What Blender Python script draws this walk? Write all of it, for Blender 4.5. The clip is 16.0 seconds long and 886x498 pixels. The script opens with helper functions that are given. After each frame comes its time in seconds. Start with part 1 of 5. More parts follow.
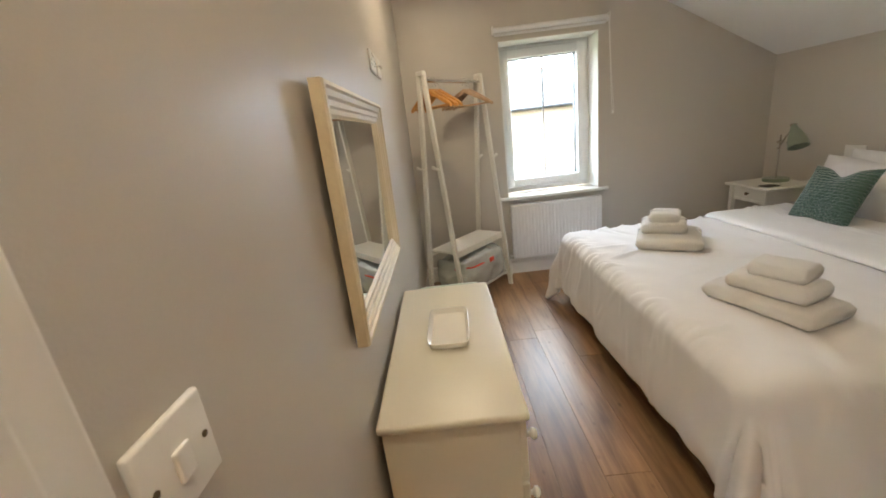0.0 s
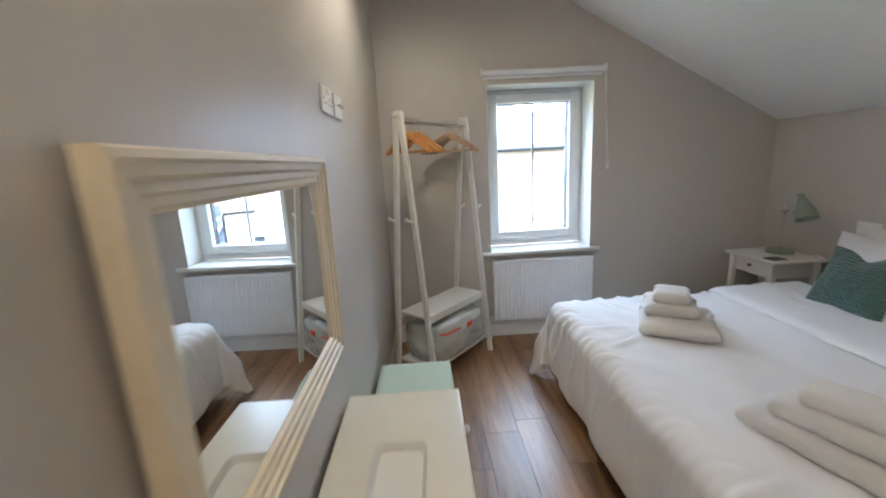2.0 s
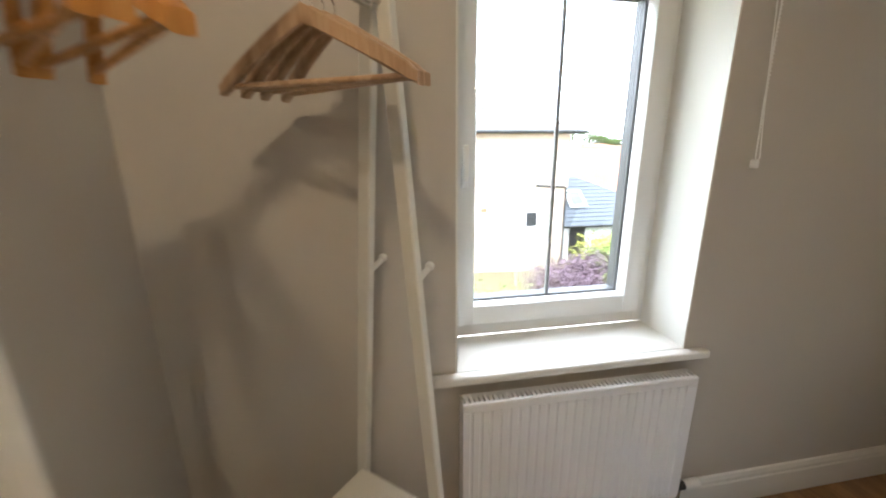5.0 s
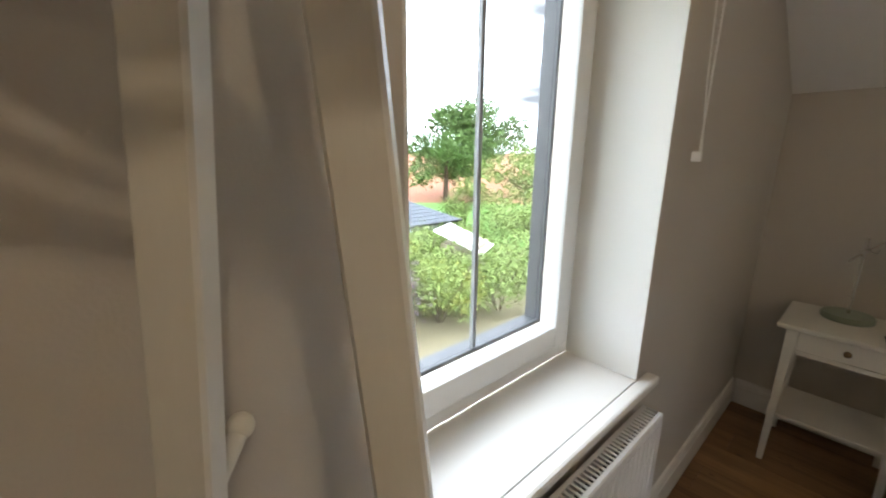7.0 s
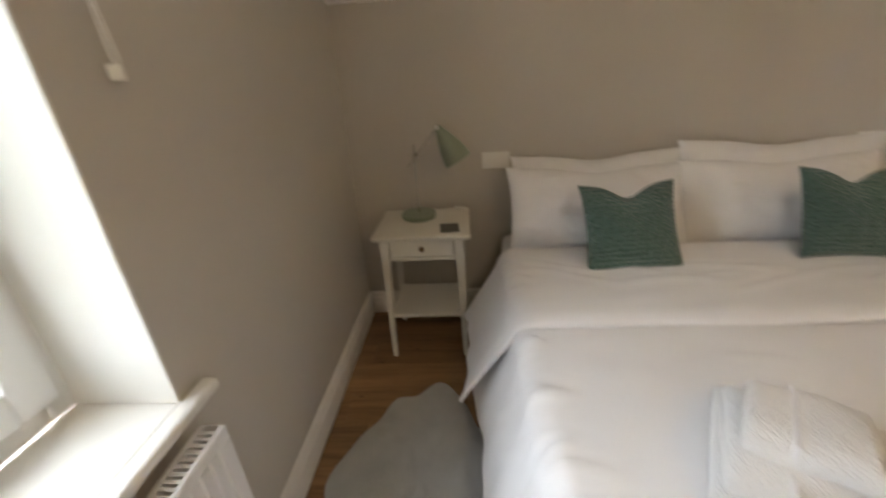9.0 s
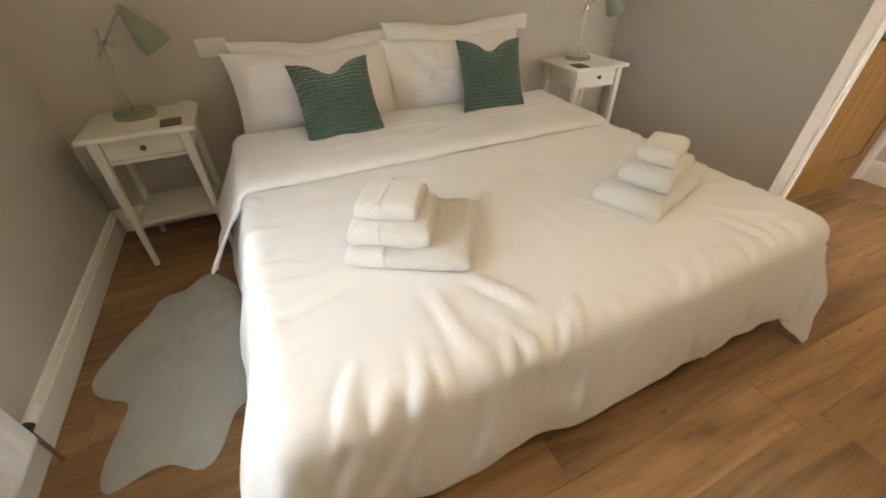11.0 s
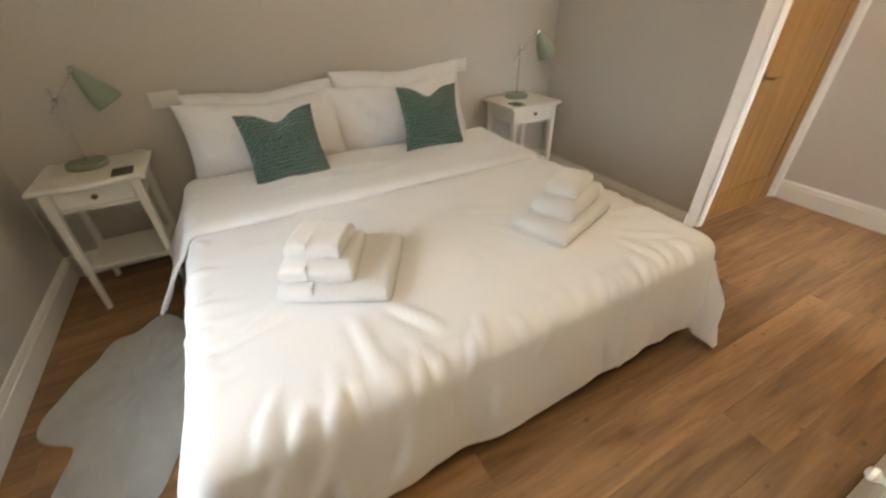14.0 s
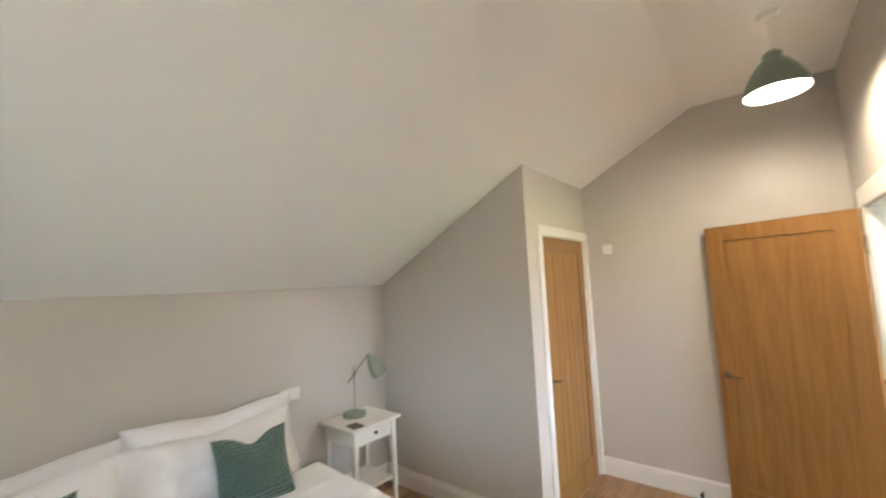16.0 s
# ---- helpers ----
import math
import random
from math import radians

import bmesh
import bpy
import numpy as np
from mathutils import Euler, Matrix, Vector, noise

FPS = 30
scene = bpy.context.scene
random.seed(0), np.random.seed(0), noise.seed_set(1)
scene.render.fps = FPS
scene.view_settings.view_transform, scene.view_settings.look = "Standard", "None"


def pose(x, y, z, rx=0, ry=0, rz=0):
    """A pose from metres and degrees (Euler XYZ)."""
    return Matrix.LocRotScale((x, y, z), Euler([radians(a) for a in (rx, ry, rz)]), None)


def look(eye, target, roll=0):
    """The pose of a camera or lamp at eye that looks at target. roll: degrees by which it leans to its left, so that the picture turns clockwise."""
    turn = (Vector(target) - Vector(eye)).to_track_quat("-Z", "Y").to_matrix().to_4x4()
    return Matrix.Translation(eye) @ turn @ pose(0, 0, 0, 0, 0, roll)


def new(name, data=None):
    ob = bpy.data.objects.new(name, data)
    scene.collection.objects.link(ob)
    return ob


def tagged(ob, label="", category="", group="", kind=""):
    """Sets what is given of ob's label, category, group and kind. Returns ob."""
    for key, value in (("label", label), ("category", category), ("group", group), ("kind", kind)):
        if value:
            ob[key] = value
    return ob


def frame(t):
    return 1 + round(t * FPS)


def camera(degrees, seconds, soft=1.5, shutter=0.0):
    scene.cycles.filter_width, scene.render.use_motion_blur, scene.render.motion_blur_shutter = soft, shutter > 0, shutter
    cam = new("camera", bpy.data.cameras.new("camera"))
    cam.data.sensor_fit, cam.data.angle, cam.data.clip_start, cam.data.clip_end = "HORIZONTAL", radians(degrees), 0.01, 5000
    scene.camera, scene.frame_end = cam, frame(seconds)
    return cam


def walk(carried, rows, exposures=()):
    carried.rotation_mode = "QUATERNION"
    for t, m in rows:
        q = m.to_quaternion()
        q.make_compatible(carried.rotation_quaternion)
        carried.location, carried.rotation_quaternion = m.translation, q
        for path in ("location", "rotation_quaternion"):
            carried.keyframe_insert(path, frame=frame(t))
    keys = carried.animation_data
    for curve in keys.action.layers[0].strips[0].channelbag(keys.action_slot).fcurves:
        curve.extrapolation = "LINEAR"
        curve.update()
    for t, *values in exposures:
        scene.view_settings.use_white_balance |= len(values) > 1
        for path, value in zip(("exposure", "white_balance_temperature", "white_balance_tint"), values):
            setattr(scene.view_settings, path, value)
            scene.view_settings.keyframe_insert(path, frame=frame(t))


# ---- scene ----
cam = camera(97.2, 16.0, soft=1.8, shutter=0.5)
PATH = [
    (0, (0.253, -3.641, 1.414), (0.215, -1.725, 0.842), -6.9),
    (0.5, (0.253, -3.611, 1.422), (0.265, -1.7, 0.834), -6.2),
    (1, (0.273, -3.583, 1.465), (0.307, -1.656, 0.929), -5.7),
    (1.5, (0.294, -3.48, 1.477), (0.355, -1.542, 0.986), -4.2),
    (2, (0.327, -3.195, 1.508), (0.398, -1.242, 1.08), -3.1),
    (2.3, (0.408, -3.014, 1.527), (0.455, -1.055, 1.125), -2.4),
    (2.5, (0.469, -2.904, 1.528), (0.509, -0.942, 1.139), -2.3),
    (3, (0.57, -2.61, 1.516), (0.577, -0.648, 1.127), -1.7),
    (3.5, (0.576, -2.194, 1.512), (0.602, -0.24, 1.089), -1.4),
    (4, (0.583, -1.814, 1.472), (0.664, 0.128, 1.002), -1.3),
    (4.2, (0.621, -1.678, 1.492), (0.668, 0.253, 0.975), -1.3),
    (6.3, (0.564, -0.454, 1.415), (1.68, 1.144, 0.968), 1.0),
    (6.5, (0.558, -0.427, 1.407), (1.733, 1.128, 0.956), 1.0),
    (7, (0.561, -0.389, 1.413), (1.857, 1.057, 0.934), 0.6),
    (7.5, (0.589, -0.407, 1.41), (2.005, 0.91, 0.908), 0.0),
    (8, (0.7, -0.495, 1.408), (2.3, 0.572, 0.87), -0.6),
    (8.5, (0.897, -0.6, 1.43), (2.71, 0.003, 0.83), -1.4),
    (9, (1.08, -0.641, 1.371), (2.905, -0.507, 0.562), -3.6),
    (9.5, (1.061, -0.69, 1.329), (2.755, -1.043, 0.327), -2.1),
    (10, (0.947, -0.789, 1.296), (2.454, -1.418, 0.141), -1.0),
    (10.2, (0.879, -0.825, 1.295), (2.327, -1.51, 0.094), -0.1),
    (12.3, (0.453, -1.083, 1.4), (1.918, -1.69, 0.181), -1.3),
    (12.5, (0.45, -1.086, 1.396), (1.909, -1.693, 0.17), -1.6),
    (13, (0.453, -1.093, 1.395), (1.904, -1.712, 0.166), -2.2),
    (13.5, (0.459, -1.087, 1.4), (1.919, -1.753, 0.205), -1.9),
    (14, (0.471, -1.08, 1.422), (1.944, -1.861, 0.316), -1.2),
    (14.5, (0.53, -1.088, 1.495), (2.06, -2.133, 0.738), -1.0),
    (15, (0.529, -1.093, 1.56), (2.082, -2.302, 1.207), -1.9),
    (15.5, (0.513, -1.126, 1.641), (1.957, -2.51, 1.607), -2.1),
    (16, (0.479, -1.166, 1.697), (1.739, -2.709, 1.875), -2.6),
]
EXPOSURES = [(0, 1.0, 5900, 9), (0.5, 1.05, 5350, 9), (1.2, 1.02, 5150, 9), (2, 0.8, 5000, 9), (3, 0.88, 5450, 8), (4.2, 0.85, 5900, 10), (6.3, 0.25, 6100, 12), (8, 0.15, 6100, 12),
             (9, 0.65, 6400, 12), (9.8, 0.95, 6800, 9), (13.5, 1.05, 6350, 9), (14.5, 1.2, 6200, 8), (15.3, 1.5, 5800, 8), (16, 1.48, 5400, 8)]
walk(cam, [(t, look(eye, target, roll)) for t, eye, target, roll in PATH], EXPOSURES)

# ---- world and lights ----
world = bpy.data.worlds.new("overcast_sky")
scene.world = world
world.use_nodes = True
wn, wl = world.node_tree.nodes, world.node_tree.links
wn.clear()
w_out = wn.new("ShaderNodeOutputWorld")
w_bg = wn.new("ShaderNodeBackground")
w_sky = wn.new("ShaderNodeTexSky")
w_sky.sky_type = "NISHITA"
w_sky.sun_disc = False
w_sky.sun_elevation, w_sky.sun_rotation = radians(48), radians(150)
w_co = wn.new("ShaderNodeTexCoord")
w_map = wn.new("ShaderNodeMapping")
w_map.inputs["Scale"].default_value = (1.0, 1.0, 4.5)
w_noise = wn.new("ShaderNodeTexNoise")
w_noise.inputs["Scale"].default_value = 1.7
w_noise.inputs["Detail"].default_value = 3
w_ramp = wn.new("ShaderNodeValToRGB")
w_ramp.color_ramp.elements[0].position, w_ramp.color_ramp.elements[0].color = 0.34, (8.4, 8.7, 9.0, 1)
w_ramp.color_ramp.elements[1].position, w_ramp.color_ramp.elements[1].color = 0.64, (125.0, 128.5, 133.0, 1)
w_mix = wn.new("ShaderNodeMixRGB")
w_mix.inputs[0].default_value = 0.96
wl.new(w_co.outputs["Generated"], w_map.inputs["Vector"])
wl.new(w_map.outputs["Vector"], w_noise.inputs["Vector"])
wl.new(w_noise.outputs["Fac"], w_ramp.inputs["Fac"])
wl.new(w_sky.outputs["Color"], w_mix.inputs[1])
wl.new(w_ramp.outputs["Color"], w_mix.inputs[2])
wl.new(w_mix.outputs["Color"], w_bg.inputs["Color"])
w_bg.inputs["Strength"].default_value = 0.15
wl.new(w_bg.outputs["Background"], w_out.inputs["Surface"])

sun = new("sun", bpy.data.lights.new("sun", "SUN"))
sun.data.energy, sun.data.angle, sun.data.color = 1.5, radians(14), (1.0, 0.96, 0.9)
sun.matrix_world = look((-20, -35, 45), (0, 0, 0))

# daylight falling in through the window from the bright sky above it
skylight = new("window_skylight", bpy.data.lights.new("window_skylight", "AREA"))
skylight.data.shape, skylight.data.size, skylight.data.size_y = "RECTANGLE", 1.6, 0.9
skylight.data.energy, skylight.data.color = 36.0, (0.90, 0.96, 1.0)
skylight.matrix_world = look((1.27, 1.45, 2.78), (1.27, 0.1, 1.75))

LAMP_POWER = 16.0
LAMP_COLOUR = (1.0, 0.76, 0.49)
PENDANTS = ((0.35, -3.72), (0.36, -1.45))
RIM_Z = 2.58


# ---- materials ----
def mat(name, colour, rough=0.5, metal=0.0, vary=0.06, scale=6.0, fine=0.0, fine_scale=120.0, bump=0.0, bump_scale=60.0,
        sheen=0.0, per_piece=0.0, coat=0.0, stretch=(1, 1, 1)):
    """A surface with soft large-scale variation, fine grain and relief."""
    m = bpy.data.materials.new(name)
    m.use_nodes = True
    n, l = m.node_tree.nodes, m.node_tree.links
    b = n["Principled BSDF"]
    b.inputs["Roughness"].default_value, b.inputs["Metallic"].default_value = rough, metal
    if sheen:
        b.inputs["Sheen Weight"].default_value = sheen
    if coat:
        b.inputs["Coat Weight"].default_value = coat
    co = n.new("ShaderNodeTexCoord")
    mp = n.new("ShaderNodeMapping")
    mp.inputs["Scale"].default_value = stretch
    l.new(co.outputs["Object"], mp.inputs["Vector"])
    big = n.new("ShaderNodeTexNoise")
    big.inputs["Scale"].default_value, big.inputs["Detail"].default_value = scale, 4
    l.new(mp.outputs["Vector"], big.inputs["Vector"])
    small = n.new("ShaderNodeTexNoise")
    small.inputs["Scale"].default_value, small.inputs["Detail"].default_value = fine_scale, 3
    l.new(mp.outputs["Vector"], small.inputs["Vector"])
    val = n.new("ShaderNodeMath")
    val.operation = "MULTIPLY_ADD"
    l.new(big.outputs["Fac"], val.inputs[0])
    val.inputs[1].default_value, val.inputs[2].default_value = 2 * vary, 1 - vary
    val2 = n.new("ShaderNodeMath")
    val2.operation = "MULTIPLY_ADD"
    l.new(small.outputs["Fac"], val2.inputs[0])
    val2.inputs[1].default_value, val2.inputs[2].default_value = 2 * fine, 1 - fine
    prod = n.new("ShaderNodeMath")
    prod.operation = "MULTIPLY"
    l.new(val.outputs[0], prod.inputs[0])
    l.new(val2.outputs[0], prod.inputs[1])
    last = prod
    if per_piece:
        info = n.new("ShaderNodeObjectInfo")
        pv = n.new("ShaderNodeMath")
        pv.operation = "MULTIPLY_ADD"
        l.new(info.outputs["Random"], pv.inputs[0])
        pv.inputs[1].default_value, pv.inputs[2].default_value = 2 * per_piece, 1 - per_piece
        last = n.new("ShaderNodeMath")
        last.operation = "MULTIPLY"
        l.new(prod.outputs[0], last.inputs[0])
        l.new(pv.outputs[0], last.inputs[1])
    hsv = n.new("ShaderNodeHueSaturation")
    hsv.inputs["Color"].default_value = (*colour, 1)
    l.new(last.outputs[0], hsv.inputs["Value"])
    l.new(hsv.outputs["Color"], b.inputs["Base Color"])
    if bump:
        tex = n.new("ShaderNodeTexNoise")
        tex.inputs["Scale"].default_value, tex.inputs["Detail"].default_value = bump_scale, 4
        l.new(mp.outputs["Vector"], tex.inputs["Vector"])
        bp = n.new("ShaderNodeBump")
        bp.inputs["Strength"].default_value, bp.inputs["Distance"].default_value = bump, 0.01
        l.new(tex.outputs["Fac"], bp.inputs["Height"])
        l.new(bp.outputs["Normal"], b.inputs["Normal"])
    return m


def wood(name, dark, light, rough=0.42, along=(14, 1.1, 14), per_piece=0.12, knots=True, bump=0.12):
    """Wood grain drawn out along one axis, with streaks, knots and a shift from piece to piece."""
    m = bpy.data.materials.new(name)
    m.use_nodes = True
    n, l = m.node_tree.nodes, m.node_tree.links
    b = n["Principled BSDF"]
    co = n.new("ShaderNodeTexCoord")
    info = n.new("ShaderNodeObjectInfo")
    off = n.new("ShaderNodeVectorMath")
    off.operation = "SCALE"
    comb = n.new("ShaderNodeCombineXYZ")
    for k in range(3):
        l.new(info.outputs["Random"], comb.inputs[k])
    l.new(comb.outputs[0], off.inputs[0])
    off.inputs["Scale"].default_value = 37.0
    add = n.new("ShaderNodeVectorMath")
    add.operation = "ADD"
    l.new(co.outputs["Object"], add.inputs[0])
    l.new(off.outputs[0], add.inputs[1])
    mp = n.new("ShaderNodeMapping")
    mp.inputs["Scale"].default_value = along
    l.new(add.outputs[0], mp.inputs["Vector"])
    g = n.new("ShaderNodeTexNoise")
    g.inputs["Scale"].default_value, g.inputs["Detail"].default_value, g.inputs["Distortion"].default_value = 1.3, 8, 0.9
    l.new(mp.outputs["Vector"], g.inputs["Vector"])
    f = n.new("ShaderNodeTexNoise")
    f.inputs["Scale"].default_value, f.inputs["Detail"].default_value = 9.0, 4
    l.new(mp.outputs["Vector"], f.inputs["Vector"])
    mixf = n.new("ShaderNodeMath")
    mixf.operation = "MULTIPLY_ADD"
    l.new(f.outputs["Fac"], mixf.inputs[0])
    mixf.inputs[1].default_value = 0.35
    l.new(g.outputs["Fac"], mixf.inputs[2])
    r = n.new("ShaderNodeValToRGB")
    r.color_ramp.elements[0].position, r.color_ramp.elements[0].color = 0.42, (*dark, 1)
    r.color_ramp.elements[1].position, r.color_ramp.elements[1].color = 0.85, (*light, 1)
    l.new(mixf.outputs[0], r.inputs["Fac"])
    val = n.new("ShaderNodeMath")
    val.operation = "MULTIPLY_ADD"
    l.new(info.outputs["Random"], val.inputs[0])
    val.inputs[1].default_value, val.inputs[2].default_value = 2 * per_piece, 1 - per_piece
    hsv = n.new("ShaderNodeHueSaturation")
    l.new(r.outputs["Color"], hsv.inputs["Color"])
    l.new(val.outputs[0], hsv.inputs["Value"])
    last = hsv
    if knots:
        v = n.new("ShaderNodeTexVoronoi")
        mp2 = n.new("ShaderNodeMapping")
        mp2.inputs["Scale"].default_value = tuple(0.28 * a if a > 5 else 1.9 * a for a in along)
        l.new(add.outputs[0], mp2.inputs["Vector"])
        l.new(mp2.outputs["Vector"], v.inputs["Vector"])
        kr = n.new("ShaderNodeValToRGB")
        kr.color_ramp.elements[0].position, kr.color_ramp.elements[0].color = 0.03, (0.45, 0.42, 0.4, 1)
        kr.color_ramp.elements[1].position, kr.color_ramp.elements[1].color = 0.14, (1, 1, 1, 1)
        l.new(v.outputs["Distance"], kr.inputs["Fac"])
        mu = n.new("ShaderNodeMixRGB")
        mu.blend_type, mu.inputs[0].default_value = "MULTIPLY", 0.8
        l.new(hsv.outputs["Color"], mu.inputs[1])
        l.new(kr.outputs["Color"], mu.inputs[2])
        last = mu
    l.new(last.outputs[0], b.inputs["Base Color"])
    b.inputs["Roughness"].default_value = rough
    bp = n.new("ShaderNodeBump")
    bp.inputs["Strength"].default_value, bp.inputs["Distance"].default_value = bump, 0.004
    l.new(mixf.outputs[0], bp.inputs["Height"])
    l.new(bp.outputs["Normal"], b.inputs["Normal"])
    return m


def knit(name, colour):
    """Cable-knit relief in rows, for the cushion covers."""
    m = mat(name, colour, 0.9, vary=0.12, scale=8, fine=0.1, fine_scale=260, sheen=0.3)
    n, l = m.node_tree.nodes, m.node_tree.links
    co = n.new("ShaderNodeTexCoord")
    mp = n.new("ShaderNodeMapping")
    mp.inputs["Rotation"].default_value = (0, 0, radians(90))
    l.new(co.outputs["Object"], mp.inputs["Vector"])
    w = n.new("ShaderNodeTexWave")
    w.inputs["Scale"].default_value, w.inputs["Distortion"].default_value = 17, 4.5
    w.inputs["Detail"].default_value, w.inputs["Detail Scale"].default_value = 2, 2.5
    l.new(mp.outputs["Vector"], w.inputs["Vector"])
    v = n.new("ShaderNodeTexVoronoi")
    v.inputs["Scale"].default_value = 55
    l.new(co.outputs["Object"], v.inputs["Vector"])
    a = n.new("ShaderNodeMath")
    a.operation = "MULTIPLY_ADD"
    l.new(v.outputs["Distance"], a.inputs[0])
    a.inputs[1].default_value = 0.8
    l.new(w.outputs["Fac"], a.inputs[2])
    bp = n.new("ShaderNodeBump")
    bp.inputs["Strength"].default_value, bp.inputs["Distance"].default_value = 0.8, 0.012
    l.new(a.outputs[0], bp.inputs["Height"])
    l.new(bp.outputs["Normal"], n["Principled BSDF"].inputs["Normal"])
    return m


def glow(name, colour, strength):
    m = bpy.data.materials.new(name)
    m.use_nodes = True
    b = m.node_tree.nodes["Principled BSDF"]
    b.inputs["Base Color"].default_value = (*colour, 1)
    b.inputs["Emission Color"].default_value = (*colour, 1)
    b.inputs["Emission Strength"].default_value = strength
    return m


def clear_glass(name, tint=(1, 1, 1), alpha=0.0):
    m = bpy.data.materials.new(name)
    m.use_nodes = True
    n, l = m.node_tree.nodes, m.node_tree.links
    n.clear()
    o = n.new("ShaderNodeOutputMaterial")
    t = n.new("ShaderNodeBsdfTransparent")
    t.inputs["Color"].default_value = (*tint, 1)
    g = n.new("ShaderNodeBsdfGlossy")
    g.inputs["Roughness"].default_value = 0.02
    mx = n.new("ShaderNodeMixShader")
    mx.inputs[0].default_value = 0.04
    l.new(t.outputs[0], mx.inputs[1])
    l.new(g.outputs[0], mx.inputs[2])
    l.new(mx.outputs[0], o.inputs["Surface"])
    return m


M_WALL = mat("warm_grey_emulsion", (0.55, 0.512, 0.455), 0.38, vary=0.03, scale=1.6, fine=0.025, fine_scale=300, bump=0.05, bump_scale=220)
M_CEIL = mat("white_ceiling_emulsion", (0.90, 0.89, 0.86), 0.7, vary=0.02, scale=1.5, fine=0.02, bump=0.04, bump_scale=200)
M_REVEAL = mat("white_reveal_paint", (0.80, 0.79, 0.74), 0.55, vary=0.02, scale=3, bump=0.05, bump_scale=150)
M_GLOSS = mat("white_satin_woodwork", (0.78, 0.76, 0.71), 0.32, vary=0.03, scale=5, bump=0.04, bump_scale=60)
M_UPVC = mat("white_window_plastic", (0.80, 0.81, 0.80), 0.25, vary=0.015)
M_ANTHRA = mat("grey_window_gasket", (0.10, 0.105, 0.11), 0.45)
# grey tint added to dim the bright view outside, not the glass's own colour
M_GLASS = clear_glass("dimming_window_glass", (0.68, 0.70, 0.71))
M_MIRROR = mat("silvered_mirror", (0.86, 0.88, 0.87), 0.012, 1.0, vary=0.0)
M_CREAM = mat("cream_lacquer", (0.74, 0.70, 0.58), 0.35, vary=0.03, scale=4, fine=0.02, bump=0.03, bump_scale=40)
M_FRAME = mat("cream_moulding", (0.74, 0.64, 0.44), 0.4, vary=0.07, scale=14, fine=0.05, fine_scale=90, bump=0.08, bump_scale=90)
M_WHITEWOOD = mat("white_painted_wood", (0.75, 0.73, 0.66), 0.38, vary=0.04, scale=5, fine=0.03, bump=0.06, bump_scale=50, stretch=(1, 1, 0.2))
M_LINEN = mat("white_cotton_bedding", (0.81, 0.80, 0.80), 0.85, vary=0.03, scale=5, fine=0.03, fine_scale=400, bump=0.04, bump_scale=260, sheen=0.1)
ln = M_LINEN.node_tree.nodes
crease_tex = ln.new("ShaderNodeTexNoise")
crease_tex.noise_type = "RIDGED_MULTIFRACTAL"
crease_tex.inputs["Scale"].default_value, crease_tex.inputs["Detail"].default_value, crease_tex.inputs["Distortion"].default_value = 3.6, 3.0, 0.9
crease_bump = ln.new("ShaderNodeBump")
crease_bump.inputs["Strength"].default_value, crease_bump.inputs["Distance"].default_value = 0.06, 0.012
M_LINEN.node_tree.links.new(ln["Texture Coordinate"].outputs["Object"], crease_tex.inputs["Vector"])
M_LINEN.node_tree.links.new(crease_tex.outputs["Fac"], crease_bump.inputs["Height"])
M_LINEN.node_tree.links.new(ln["Bump"].outputs["Normal"], crease_bump.inputs["Normal"])
M_LINEN.node_tree.links.new(crease_bump.outputs["Normal"], ln["Principled BSDF"].inputs["Normal"])
M_MATTRESS = mat("cream_bed_base_cloth", (0.62, 0.58, 0.50), 0.85, vary=0.05, fine=0.06, fine_scale=300, bump=0.1, bump_scale=250)
M_TOWEL = mat("white_terry_towel", (0.83, 0.81, 0.78), 0.95, vary=0.04, fine=0.08, fine_scale=350, bump=0.9, bump_scale=210, sheen=0.4)
M_GREEN = knit("green_knitted_wool", (0.066, 0.125, 0.098))
M_SAGE = mat("sage_green_lamp_enamel", (0.25, 0.29, 0.215), 0.38, vary=0.03)
M_SAGE_PEND = mat("sage_green_pendant_enamel", (0.24, 0.28, 0.22), 0.4, vary=0.03)
M_SHADE_IN = mat("white_shade_inside", (0.85, 0.84, 0.80), 0.5, vary=0.02)
M_CHROME = mat("brushed_steel", (0.62, 0.60, 0.56), 0.22, 1.0, vary=0.04)
M_BRASS = mat("aged_bronze_handle", (0.22, 0.16, 0.10), 0.35, 1.0, vary=0.08)
M_RAD = mat("white_radiator_enamel", (0.80, 0.80, 0.80), 0.3, vary=0.015)
M_BLACK = mat("black_rubber", (0.02, 0.02, 0.02), 0.6)
# near black: painted shade inside the radiator, also slots, backing and dark panes
M_SLOT = mat("gap_shade_and_dark_parts", (0.03, 0.03, 0.03), 0.8)
M_PLATE = mat("white_switch_plastic", (0.82, 0.81, 0.77), 0.3, vary=0.01)
M_MINT = mat("mint_green_upholstery", (0.50, 0.60, 0.48), 0.8, vary=0.04, scale=7, fine=0.06, fine_scale=350, bump=0.15, bump_scale=300, sheen=0.2)
M_PORCELAIN = mat("white_ceramic", (0.80, 0.78, 0.72), 0.12, vary=0.02, coat=0.4)
M_RUG = mat("pale_grey_sheepskin", (0.46, 0.47, 0.46), 0.95, vary=0.16, scale=9, fine=0.22, fine_scale=260, bump=0.6, bump_scale=260, sheen=0.5)
M_SLATE_CARD = mat("dark_grey_felt_coaster", (0.12, 0.115, 0.10), 0.85, vary=0.1, fine=0.1)
M_HANGER = wood("orange_beech_hanger", (0.42, 0.17, 0.03), (0.66, 0.32, 0.08), 0.35, (20, 20, 2), 0.1, False, 0.05)
